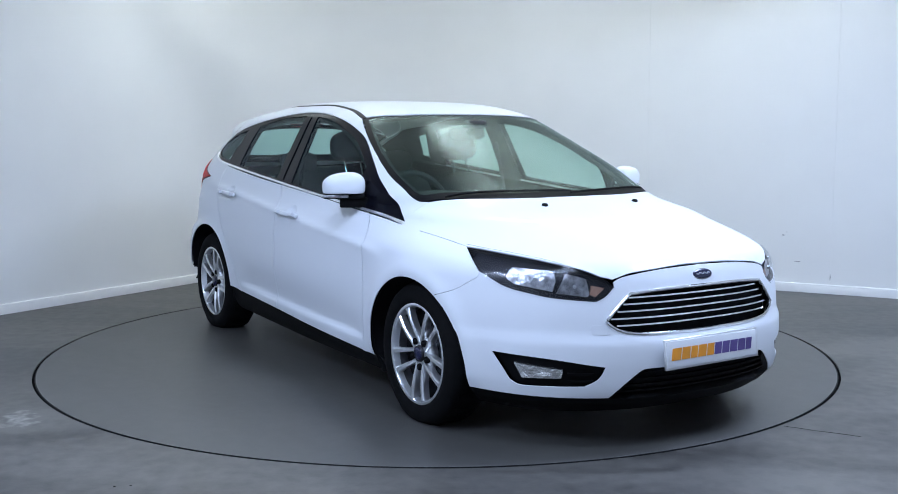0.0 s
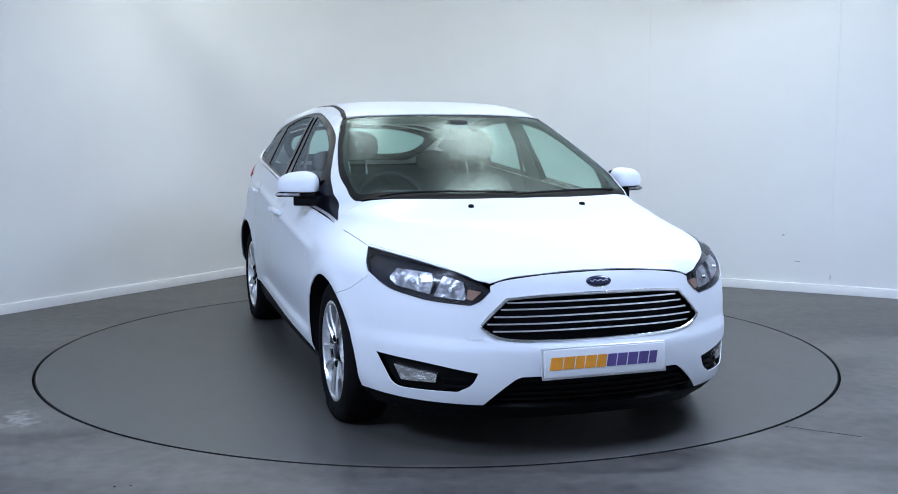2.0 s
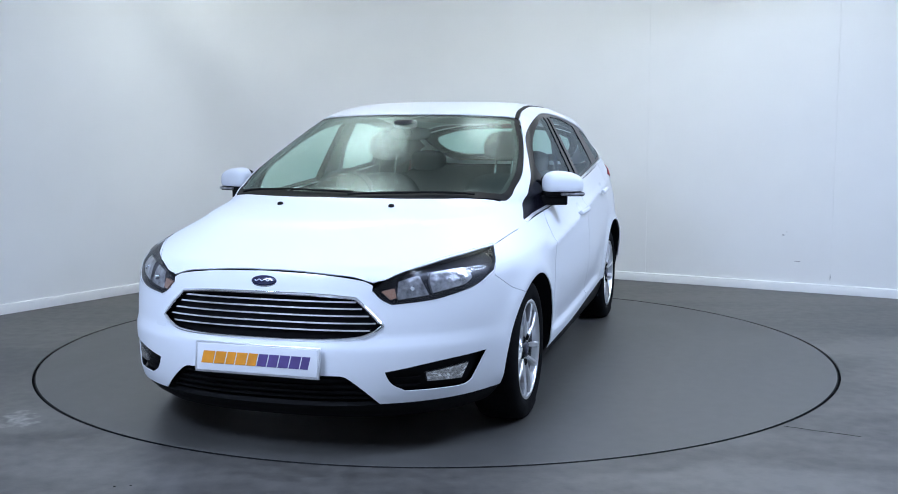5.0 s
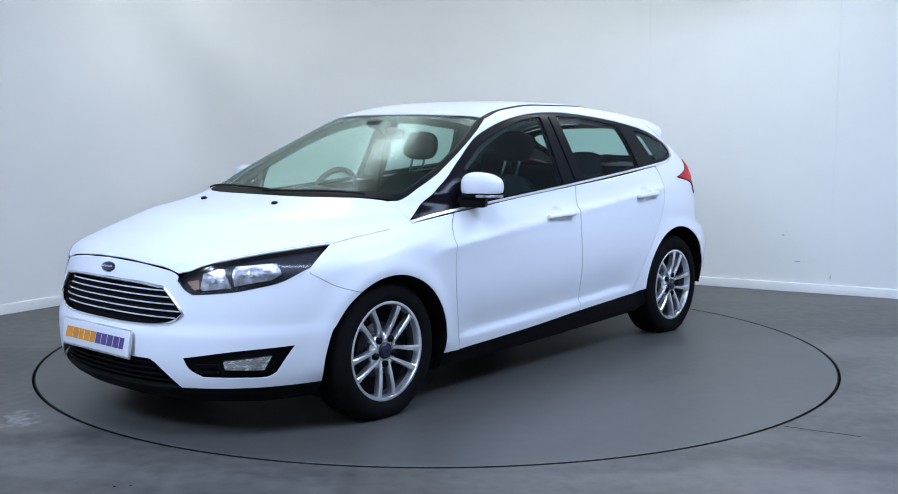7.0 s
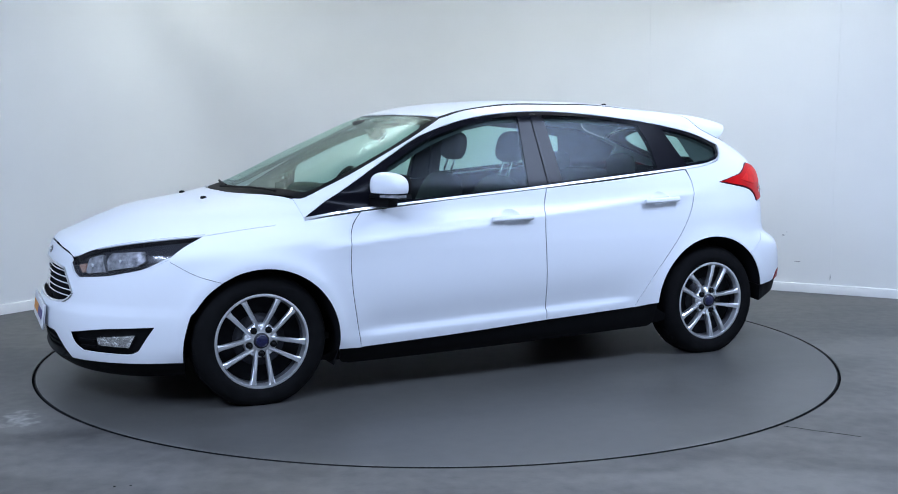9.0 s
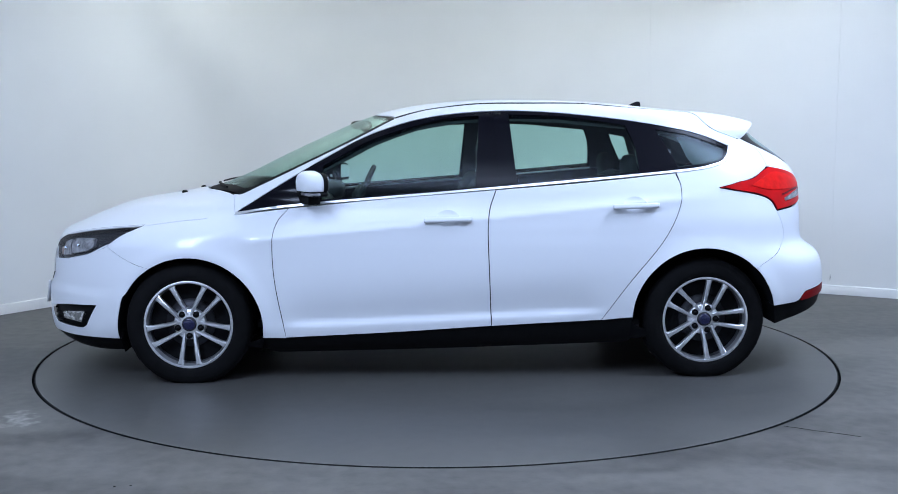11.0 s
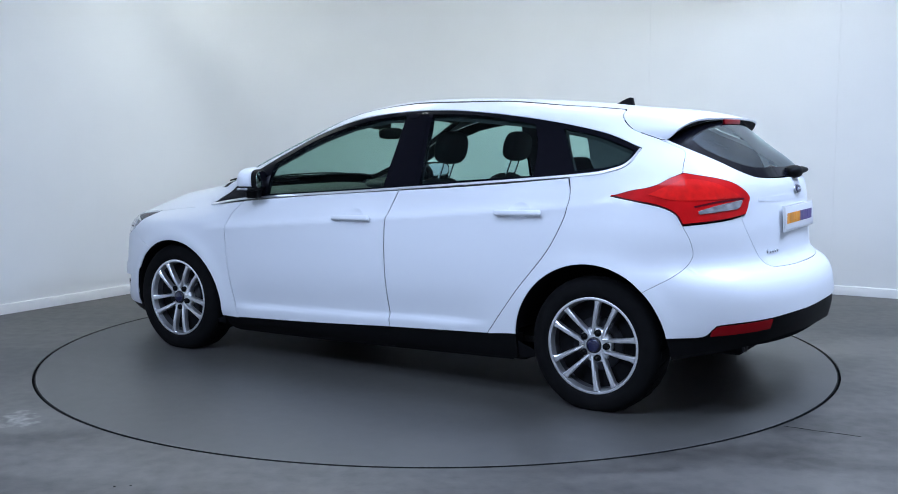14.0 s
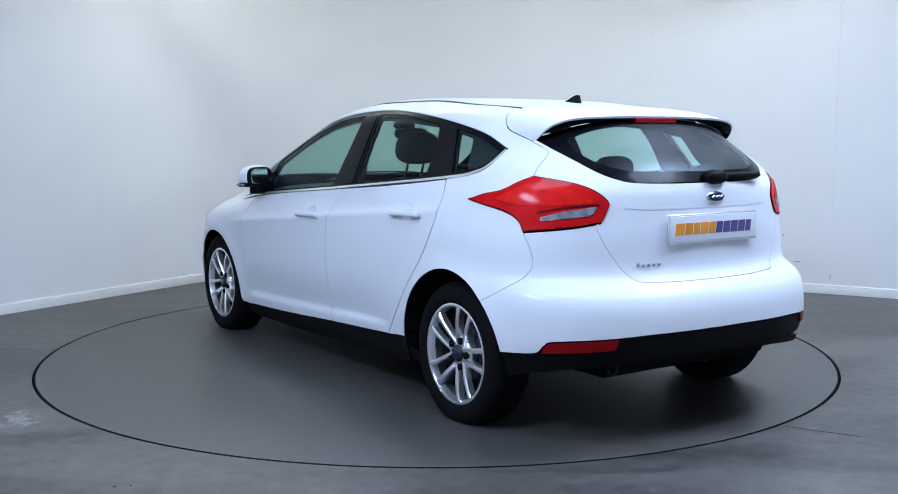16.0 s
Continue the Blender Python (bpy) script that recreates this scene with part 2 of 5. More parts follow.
def box(bm, x0, x1, y0, y1, z0, z1, bevel=0.0, m=None):
    r = bmesh.ops.create_cube(bm, size=1)
    vs = r["verts"]
    for v in vs:
        v.co = Vector((x0 + (v.co.x + .5) * (x1 - x0), y0 + (v.co.y + .5) * (y1 - y0), z0 + (v.co.z + .5) * (z1 - z0)))
    if bevel:
        es = {e for v in vs for e in v.link_edges}
        out = bmesh.ops.bevel(bm, geom=list(es), offset=bevel, segments=3, affect="EDGES", profile=.5)
        vs = list({v for f in out["faces"] for v in f.verts} | {v for v in vs if v.is_valid})
    if m is not None:
        bmesh.ops.transform(bm, matrix=m, verts=[v for v in vs if v.is_valid])
    return vs


def blob(bm, cx, cy, cz, rx, ry, rz, power=2.6, m=None, n=20):
    """A rounded pad or shell: a superellipsoid."""
    vs = bmesh.ops.create_uvsphere(bm, u_segments=n * 2, v_segments=n, radius=1)["verts"]
    for v in vs:
        k = (abs(v.co.x) ** power + abs(v.co.y) ** power + abs(v.co.z) ** power) ** (-1 / power)
        v.co = Vector((cx + v.co.x * k * rx, cy + v.co.y * k * ry, cz + v.co.z * k * rz))
    if m is not None:
        bmesh.ops.transform(bm, matrix=m, verts=vs)
    return vs


def tube(bm, pts, r, sides=8, closed=False):
    """A round bar along points."""
    pts = [Vector(p) for p in pts]
    n = len(pts)
    rings = []
    for i, p in enumerate(pts):
        a = pts[(i - 1) % n] if closed or i else pts[0]
        b = pts[(i + 1) % n] if closed or i < n - 1 else pts[-1]
        t = (b - a).normalized()
        u = t.cross(Vector((.13, .27, .95))).normalized()
        w = t.cross(u)
        rings.append([bm.verts.new(p + r * (math.cos(k * 2 * math.pi / sides) * u + math.sin(k * 2 * math.pi / sides) * w)) for k in range(sides)])
    for i in range(n if closed else n - 1):
        A, B = rings[i], rings[(i + 1) % n]
        for k in range(sides):
            bm.faces.new((A[k], A[(k + 1) % sides], B[(k + 1) % sides], B[k]))
    if not closed:
        bm.faces.new(rings[0][::-1])
        bm.faces.new(rings[-1])


def spun(profile, n=64):
    """A solid of revolution about y from (radius, y) pairs."""
    verts, faces = [], []
    m = len(profile)
    for i in range(n):
        a = 2 * math.pi * i / n
        for r, y in profile:
            verts.append((r * math.cos(a), y, r * math.sin(a)))
    for i in range(n):
        for k in range(m - 1):
            a, b = i * m + k, ((i + 1) % n) * m + k
            faces.append((a, a + 1, b + 1, b))
    return verts, faces


def smooth_run(pts, n=8):
    """Catmull-Rom through points."""
    if len(pts) < 3:
        return [tuple(p) for p in pts]
    P = [np.array(p, float) for p in pts]
    P = [2 * P[0] - P[1]] + P + [2 * P[-1] - P[-2]]
    out = []
    for i in range(1, len(P) - 2):
        a, b, c, d = P[i - 1:i + 3]
        for k in range(n):
            s = k / n
            out.append(tuple(.5 * (2 * b + (c - a) * s + (2 * a - 5 * b + 4 * c - d) * s * s + (3 * b - a - 3 * c + d) * s ** 3)))
    return out + [tuple(P[-2])]


def outline(*runs):
    """A closed outline from smooth runs, each starting about where the last one ended."""
    out = []
    for run in runs:
        for p in smooth_run(run):
            if not out or math.dist(p, out[-1]) > 1e-4:
                out.append(p)
    if math.dist(out[0], out[-1]) < 1e-4:
        out.pop()
    return out


def inside(pts, poly):
    x, y = pts[:, 0], pts[:, 1]
    r = np.zeros(len(pts), bool)
    for (ax, ay), (bx, by) in zip(poly, poly[1:] + poly[:1]):
        if ay != by:
            r ^= ((ay > y) != (by > y)) & (x < (bx - ax) * (y - ay) / (by - ay) + ax)
    return r


def near_edge(pts, poly):
    best = np.full(len(pts), 9.0)
    for a, b in zip(poly, poly[1:] + poly[:1]):
        a, b = np.array(a), np.array(b)
        ab = b - a
        k = np.clip(((pts - a) @ ab) / max(ab @ ab, 1e-12), 0, 1)
        best = np.minimum(best, np.linalg.norm(pts - a - k[:, None] * ab, axis=1))
    return best


def shrink(poly, d):
    P = np.array(poly)
    nxt, prv = np.roll(P, -1, 0), np.roll(P, 1, 0)
    area2 = np.sum(P[:, 0] * nxt[:, 1] - nxt[:, 0] * P[:, 1])
    e1, e2 = P - prv, nxt - P
    e1 /= np.linalg.norm(e1, axis=1)[:, None] + 1e-12
    e2 /= np.linalg.norm(e2, axis=1)[:, None] + 1e-12
    n = np.stack([-(e1 + e2)[:, 1], (e1 + e2)[:, 0]], 1) * (1 if area2 > 0 else -1)
    n /= np.maximum(np.linalg.norm(n, axis=1)[:, None], .5)
    return [tuple(p) for p in P + n * d]


def dense(poly, step_len):
    out = []
    for a, b in zip(poly, poly[1:] + poly[:1]):
        k = max(1, int(math.ceil(math.dist(a, b) / step_len)))
        out += [(a[0] + (b[0] - a[0]) * i / k, a[1] + (b[1] - a[1]) * i / k) for i in range(k)]
    return out


from mathutils.geometry import delaunay_2d_cdt


def panel(poly, lift, holes=(), cell=.024, gap=.0026, flange=.004, off=0.0):
    """A sheet of the car's skin: a flat outline filled with triangles, laid on the skin by lift, set off by off, its edges folded inwards."""
    outer = dense(shrink(poly, gap) if gap else list(poly), cell)
    rings = [outer] + [dense(shrink(h, -gap) if gap else list(h), cell) for h in holes]
    P = np.array(outer)
    lo, hi = P.min(0), P.max(0)
    gx, gy = np.meshgrid(np.arange(lo[0] + cell / 2, hi[0], cell), np.arange(lo[1] + cell / 2, hi[1], cell))
    gx[1::2] += cell / 2
    G = np.stack([gx.ravel(), gy.ravel()], 1)
    keep = inside(G, outer) & (near_edge(G, outer) > cell * .45)
    for h in rings[1:]:
        keep &= ~inside(G, h) & (near_edge(G, h) > cell * .45)
    pts, edges = [], []
    for ring in rings:
        k = len(pts)
        pts += ring
        edges += [(k + i, k + (i + 1) % len(ring)) for i in range(len(ring))]
    pts += [tuple(g) for g in G[keep]]
    vs, _, fs, _, _, _ = delaunay_2d_cdt([Vector(p) for p in pts], edges, [], 0, 1e-6)
    V = np.array([tuple(v) for v in vs])
    T = np.array([tuple(f) for f in fs])
    C = V[T].mean(1)
    ok = inside(C, outer)
    for h in rings[1:]:
        ok &= ~inside(C, h)
    T = T[ok]
    X = np.stack([np.broadcast_to(c, len(V)) for c in lift(V[:, 0], V[:, 1])], 1).astype(float)
    fn = np.cross(X[T[:, 1]] - X[T[:, 0]], X[T[:, 2]] - X[T[:, 0]])
    mid = X[T].mean(1) - np.array([0, 0, .62])
    mid[:, 0] = np.sign(mid[:, 0]) * np.maximum(np.abs(mid[:, 0]) - 1.45, 0)
    if np.sum(fn * mid) < 0:
        T, fn = T[:, ::-1], -fn
    N = np.zeros_like(X)
    for k in range(3):
        np.add.at(N, T[:, k], fn)
    N /= np.linalg.norm(N, axis=1)[:, None] + 1e-12
    X = X + N * off
    faces = [tuple(t) for t in T]
    if flange:
        count = {}
        for a, b, c in T:
            for e in ((a, b), (b, c), (c, a)):
                count[e] = 1
        rim = [e for e in count if (e[1], e[0]) not in count]
        ids = {}
        extra = []
        for e in rim:
            for v in e:
                if v not in ids:
                    ids[v] = len(X) + len(extra)
                    extra.append(X[v] - N[v] * flange)
        X = np.vstack([X, extra])
        faces += [(b, a, ids[a], ids[b]) for a, b in rim]
    return X, faces


def skin(name, poly, lift, material, parent, label="", **kw):
    ob = part(name, panel(poly, lift, **kw), material, parent, label)
    ob.data.set_sharp_from_angle(angle=radians(50))
    return ob


def on_side(s):
    return lambda x, z: (x, s * half(x, z), z)


def on_top(x, y):
    return x, y, top(x, y)


QM = 1.4


def on_wrap(u, z):
    return wrap(u / QM, z)


def wq(kind, a, z):
    """A point of an outline on the wrapped skin: 'x' by its place along the car, 'f' and 'r' by its place across nose or tail."""
    q = q_of_x(a, z) if kind == "x" else q_of_y(a, z, kind == "r")
    return q * QM, z


def mirrored(run):
    """The other half of a run of outline points across the centre line, in backward order."""
    return [(-u, z) for u, z in run[::-1]]


def flip(poly):
    return [(-u, z) for u, z in poly]


def on_rear(u, z):
    u = np.asarray(u, float)
    return wrap(np.where(u < 0, -1, 1) * (3 - np.abs(u) / QM), z)


def rq(kind, a, z):
    q = q_of_x(a, z) if kind == "x" else q_of_y(a, z, True)
    return (3 - abs(q)) * QM, z


# ---- the room ----
DISC_Y, DISC_R, HOLE_R = .02, 2.2335, 2.2465
CORNER, RIGHT_DIR, LEFT_DIR = Vector((-1.018, 4.29, 0)), Vector((.8747, -.4848, 0)), Vector((-.5435, -.8394, 0))

CURVE = 1.3
NORMAL_L = Vector((.8394, -.5435, 0))
NORMAL_R = Vector((-.4848, -.8747, 0))
TURN_ANGLE = math.acos(NORMAL_L.dot(NORMAL_R))
RADIUS = CURVE / math.tan(TURN_ANGLE / 2)
INNER = CORNER + LEFT_DIR * CURVE + NORMAL_L * RADIUS


def corner_arc(n=28):
    """The rounded corner in plan, from the left hand wall to the right hand one."""
    a0 = math.atan2(-NORMAL_L.y, -NORMAL_L.x)
    return [INNER + RADIUS * Vector((math.cos(a0 - TURN_ANGLE * i / n), math.sin(a0 - TURN_ANGLE * i / n), 0)) for i in range(n + 1)]


def slab(name, a, b, z0, z1, thick, material, label, out):
    """An upright wall slab from a to b, its face on the line and its depth on the side of out."""
    bm = bmesh.new()
    d = (b - a).normalized()
    n = Vector((-d.y, d.x, 0))
    if n.dot(out) < 0:
        n = -n
    m = Matrix.Translation((a.x, a.y, 0)) @ Matrix((( d.x, n.x, 0, 0), (d.y, n.y, 0, 0), (0, 0, 1, 0), (0, 0, 0, 1)))
    box(bm, 0, (b - a).length, 0, thick, z0, z1, m=m)
    ob = part(name, bm, material, None)
    return tagged(ob, label, "wall", kind="structure")


SPECKS = ((-1.165, -2.415, .006), (-1.11, -2.405, .005))


def build_room():
    far_r, far_l = CORNER + RIGHT_DIR * 9.4, CORNER + LEFT_DIR * 11.0
    fourth = far_r + LEFT_DIR * 11.0
    mid_out = -(RIGHT_DIR + LEFT_DIR)
    bm = bmesh.new()
    ring = [bm.verts.new(p + mid_out.normalized() * 0) for p in (CORNER, far_l, fourth, far_r)]
    # Floor with a round opening for the turntable.
    hole = [bm.verts.new((HOLE_R * math.cos(2 * math.pi * i / 180), DISC_Y + HOLE_R * math.sin(2 * math.pi * i / 180), 0)) for i in range(180)]
    es = [bm.edges.new((ring[i], ring[(i + 1) % 4])) for i in range(4)] + [bm.edges.new((hole[i], hole[(i + 1) % 180])) for i in range(180)]
    bmesh.ops.triangle_fill(bm, edges=es, use_beauty=True)
    low = bmesh.ops.extrude_edge_only(bm, edges=es[4:])
    for v in low["geom"]:
        if isinstance(v, bmesh.types.BMVert):
            v.co.z -= .03
    tagged(part("floor", bm, FLOOR, None), "grey painted concrete floor with scuffs and a pale stain", "floor", kind="structure")
    bm = bmesh.new()
    bmesh.ops.create_circle(bm, cap_ends=True, radius=2.5, segments=96, matrix=Matrix.Translation((0, 0, -.007)))
    tagged(part("floor_pit", bm, GAP, None), "dark narrow pit below the turntable", "pit", kind="structure")

    wall = tagged(new("wall_right"), "white painted wall of tall flat panels with fine joints", "wall", kind="structure")
    joints = [CURVE, 3.20, 4.705, 6.20, 7.70, 9.4]
    for a, b in zip(joints, joints[1:]):
        p = slab("panel", CORNER + RIGHT_DIR * (a + .0004 * (a > CURVE)), CORNER + RIGHT_DIR * (b - .0004), 0, ROOM_H, .1, WALL, "", mid_out)
        for key in ("label", "category", "kind"):
            if key in p:
                del p[key]
        p.parent = wall
    slab("wall_right_back", CORNER + RIGHT_DIR * 2.0 - NORMAL_R * .1, far_r - NORMAL_R * .1, 0, ROOM_H, .05, WALL, "plain white wall behind the panels", mid_out)
    slab("wall_left", CORNER + LEFT_DIR * CURVE, far_l, 0, ROOM_H, .1, WALL, "smooth white painted wall", mid_out)
    arc = corner_arc()
    verts, faces = [], []
    for p in arc:
        out = (p - INNER).normalized()
        for q, z in ((p, 0), (p, ROOM_H), (p + out * .1, ROOM_H), (p + out * .1, 0)):
            verts.append((q.x, q.y, z))
    for i in range(len(arc) - 1):
        for k in range(4):
            faces.append((4 * i + k, 4 * i + 4 + k, 4 * i + 4 + (k + 1) % 4, 4 * i + (k + 1) % 4))
    ob = part("wall_corner", (verts, faces), WALL, None)
    ob.data.set_sharp_from_angle(angle=radians(30))
    tagged(ob, "smoothly rounded white corner between two walls", "wall", kind="structure")
    slab("wall_near", far_l, fourth, 0, ROOM_H, .1, WALL, "plain white painted wall", -mid_out)
    slab("wall_side", far_r, fourth, 0, ROOM_H, .1, WALL, "plain white painted wall", -mid_out)
    prof = [(.0, 0), (.018, 0), (.018, .062), (.015, .069), (0, .072)]
    path = [(CORNER + LEFT_DIR * 11.0, NORMAL_L)] + [(p, (INNER - p).normalized()) for p in corner_arc()] + [(CORNER + RIGHT_DIR * 9.4, NORMAL_R)]
    bm = bmesh.new()
    rings = [[bm.verts.new((p.x + n.x * y, p.y + n.y * y, z)) for y, z in prof] for p, n in path]
    for A, B in zip(rings, rings[1:]):
        for i in range(len(prof)):
            j = (i + 1) % len(prof)
            bm.faces.new((A[i], A[j], B[j], B[i]))
    tagged(part("skirting", bm, SKIRT, None), "low white skirting board along the walls", "skirting", kind="structure")
    for along, z, w, h in ((4.335, .45, .028, .012), (4.45, .242, .05, .010), (4.703, .13, .008, .06), (4.36, .475, .012, .006)):
        bm = bmesh.new()
        m = Matrix.Translation(CORNER + RIGHT_DIR * along) @ Matrix(((RIGHT_DIR.x, NORMAL_R.x, 0, 0), (RIGHT_DIR.y, NORMAL_R.y, 0, 0), (0, 0, 1, 0), (0, 0, 0, 1)))
        blob(bm, 0, 0, z, w / 2, .0012, h / 2, 1.4, m=m, n=6)
        tagged(part("scuff", bm, SCUFF, None), "small grey scuff on the white wall", "scuff", kind="structure")
    bm = bmesh.new()
    tube(bm, [(1.50, -1.675, -.0005), (1.56, -1.71, -.0005), (1.605, -1.742, -.0005), (1.69, -1.785, -.0005), (1.77, -1.836, -.0005)], .0016, 5)
    tagged(part("floor_crack", bm, GAP, None), "hairline crack in the floor", "crack", kind="structure")
    for x, y, r in SPECKS:
        bm = bmesh.new()
        blob(bm, x, y, .0, r, r * .8, .0012, 2.0, n=5)
        tagged(part("floor_speck", bm, GAP, None), "tiny dark speck on the grey floor", "speck", kind="structure")
    bm = bmesh.new()
    vs = [bm.verts.new(Vector((p.x, p.y, ROOM_H))) for p in (CORNER, far_l, fourth, far_r)]
    up = [bm.verts.new((v.co.x, v.co.y, ROOM_H + .1)) for v in vs]
    bm.faces.new(vs[::-1])
    bm.faces.new(up)
    for i in range(4):
        bm.faces.new((vs[i], vs[(i + 1) % 4], up[(i + 1) % 4], up[i]))
    tagged(part("ceiling", bm, CEIL, None), "plain white ceiling", "ceiling", kind="structure")


# Hanging trough lights, added out of view, throw fill up to the ceiling; flat panels near the camera throw theirs down.
FILL_TROUGHS = (("fill_trough_back", -1.2, 1.9, 1.8, 29), ("fill_trough_mid", 1.9, 1.1, 2.2, 35))
# The third panel is side fill for the car, added out of view.
PANELS = (("panel_light_front", .1, -3.0, 2.8, .7, 60, COOL), ("panel_light_right", 2.75, -1.5, 1.3, 1.5, 138, COOL), ("side_fill_left", -2.4, -4.2, .7, 1.8, 194, COOL),
          ("panel_light_over_left", -.85, 1.3, .6, .4, 12.5, WARM), ("panel_light_over_right", .5, 1.24, .6, .4, 12.5, WARM))


def build_lamps():
    for nm, x, y, w, watts in FILL_TROUGHS:
        thing = tagged(new("fill_trough"), "long white trough light out of view, added as fill shining up and down", "lamp", "hanging lights")
        thing.location = (x, y, ROOM_H - .66)
        bm = bmesh.new()
        box(bm, -w / 2 - .02, w / 2 + .02, -.10, .10, -.03, -.005, bevel=.008)
        box(bm, -w / 2 - .02, w / 2 + .02, -.12, -.10, -.03, .05, bevel=.004)
        box(bm, -w / 2 - .02, w / 2 + .02, .10, .12, -.03, .05, bevel=.004)
        part("trough", bm, SKIRT, thing)
        for sx in (-1, 1):
            bm = bmesh.new()
            tube(bm, [(sx * w * .4, 0, 0), (sx * w * .4, 0, .66)], .004, 6)
            part("wire", bm, ALLOY, thing)
        bm = bmesh.new()
        box(bm, -w / 2, w / 2, -.09, .09, -.040, -.032, bevel=.003)
        part("diffuser", bm, mat(nm + "_glow", WARM, .6, emit=3), thing, "glowing diffuser")
        area(nm, x, y, ROOM_H - .62, w, .18, watts, WARM, rx=180)
        area(nm + "_down", x, y, ROOM_H - .705, w, .18, watts * .06, WARM)
    for nm, x, y, w, h, watts, tone in PANELS:
        thing = tagged(new("ceiling_light"), "flat white light panel out of view on the ceiling", "lamp", "ceiling lights")
        thing.location = (x, y, ROOM_H)
        bm = bmesh.new()
        for x0, x1, y0, y1 in ((-w / 2 - .04, w / 2 + .04, -h / 2 - .04, -h / 2 - .002), (-w / 2 - .04, w / 2 + .04, h / 2 + .002, h / 2 + .04),
                               (-w / 2 - .04, -w / 2 - .002, -h / 2, h / 2), (w / 2 + .002, w / 2 + .04, -h / 2, h / 2)):
            box(bm, x0, x1, y0, y1, -.06, -.002)
        part("frame", bm, SKIRT, thing)
        bm = bmesh.new()
        box(bm, -w / 2, w / 2, -h / 2, h / 2, -.03, -.01)
        part("diffuser", bm, mat(nm + "_glow", tone, .6, emit=3), thing)
        area(nm, x, y, ROOM_H - .05, w, h, watts, tone)


def build_turntable():
    disc = tagged(new("turntable"), "round grey vehicle turntable flush with the floor", "turntable")
    prof = [(0.001, 0), (1.2, 0), (DISC_R - .012, 0)]
    n, verts, faces = 180, [], []
    for i in range(n):
        a = 2 * math.pi * i / n
        verts += [(r * math.cos(a), r * math.sin(a), z) for r, z in prof]
    m = len(prof)
    for i in range(n):
        for k in range(m - 1):
            a, b = i * m + k, ((i + 1) % n) * m + k
            faces.append((a, a + 1, b + 1, b))
    ob = part("plate", (verts, faces), DISC, disc)
    ob.data.set_sharp_from_angle(angle=radians(30))
    verts, faces = [], []
    for nm, prof, mt, label in (("edge_ring", [(DISC_R - .012, -.0002), (DISC_R - .0055, -.0002)], PALE_EDGE, "pale edge ring"),
                                ("edge_seal", [(DISC_R - .0055, -.0002), (DISC_R - .0025, -.0006), (DISC_R, -.003), (DISC_R, -.0065)], BLACK, "black rubber edge seal")):
        verts, faces = [], []
        for i in range(n):
            a = 2 * math.pi * i / n
            verts += [(r * math.cos(a), r * math.sin(a), z) for r, z in prof]
        m = len(prof)
        for i in range(n):
            for k in range(m - 1):
                a, b = i * m + k, ((i + 1) % n) * m + k
                faces.append((a, a + 1, b + 1, b))
        part(nm, (verts, faces), mt, disc, label)
    return disc


# ---- the car ----
BELT = curve((-1.6, 1.14), (-1.376, 1.120), (-1.16, 1.086), (-.22, 1.003), (.743, .924), (1.092, .876))
DLO_TOP = [(-1.468, 1.21), (-1.258, 1.288), (-.831, 1.359), (-.35, 1.396), (.076, 1.366), (.39, 1.279), (.626, 1.160), (.82, 1.045), (1.092, .876)]
DLO_LOW = [(1.092, .876), (.743, .924), (-.22, 1.003), (-1.16, 1.086), (-1.376, 1.120), (-1.44, 1.155), (-1.468, 1.21)]
DOOR_A = [(.821, .905), (.872, .835), (.894, .742), (.886, .536), (.835, .243)]
DOOR_B = [(-.243, 1.0), (-.199, .885), (-.19, .769), (-.199, .537), (-.211, .296)]
DOOR_C = [(-1.169, 1.08), (-1.19, .996), (-1.173, .885), (-1.094, .73), (-.931, .527), (-.779, .320)]
SCREEN_SIDE = [(1.066, .712), (.992, .722), (.87, .727), (.745, .712), (.5, .655), (.278, .577)]
SEAM_R = [(-1.708, .876), (-1.742, .81), (-1.752, .735), (-1.70, .665), (-1.574, .5865)]
SEAM_G = [(-1.543, 1.246), (-1.59, 1.226), (-1.640, 1.203), (-1.657, 1.18), (-1.666, 1.145), (-1.675, 1.105)]
SPOILER_SIDE = [(-1.325, 1.383), (-1.36, 1.334), (-1.408, 1.296), (-1.47, 1.272), (-1.540, 1.248)]
SEAM_F = [(1.724, .70), (1.62, .64), (1.508, .6025)]
STRIP = curve((-1.32, .475), (-1.0, .52), (-.6, .535), (-.2, .54), (.1, .553), (.278, .577))


def arch(cx, cz, r, a0, a1, n=9):
    return [(cx + r * math.cos(radians(a0 + (a1 - a0) * i / (n - 1))), cz + r * math.sin(radians(a0 + (a1 - a0) * i / (n - 1)))) for i in range(n)]


ARCH_F = arch(1.316, .29, .368, 187, 62, 11)      # from behind the wheel, over it
ARCH_R = arch(-1.312, .318, .374, 177.0, 0.5, 13)  # from behind the rear wheel forward


def xz(run):
    """Points of a plan line on the skin, as seen from the side."""
    return [(x, float(top(x, y))) for x, y in run]


def handle_dish(xm, zc):
    return [(xm + .058 * math.cos(a), zc + .006 + .040 * math.sin(a)) for a in np.linspace(0, 2 * math.pi, 28)[:-1]]


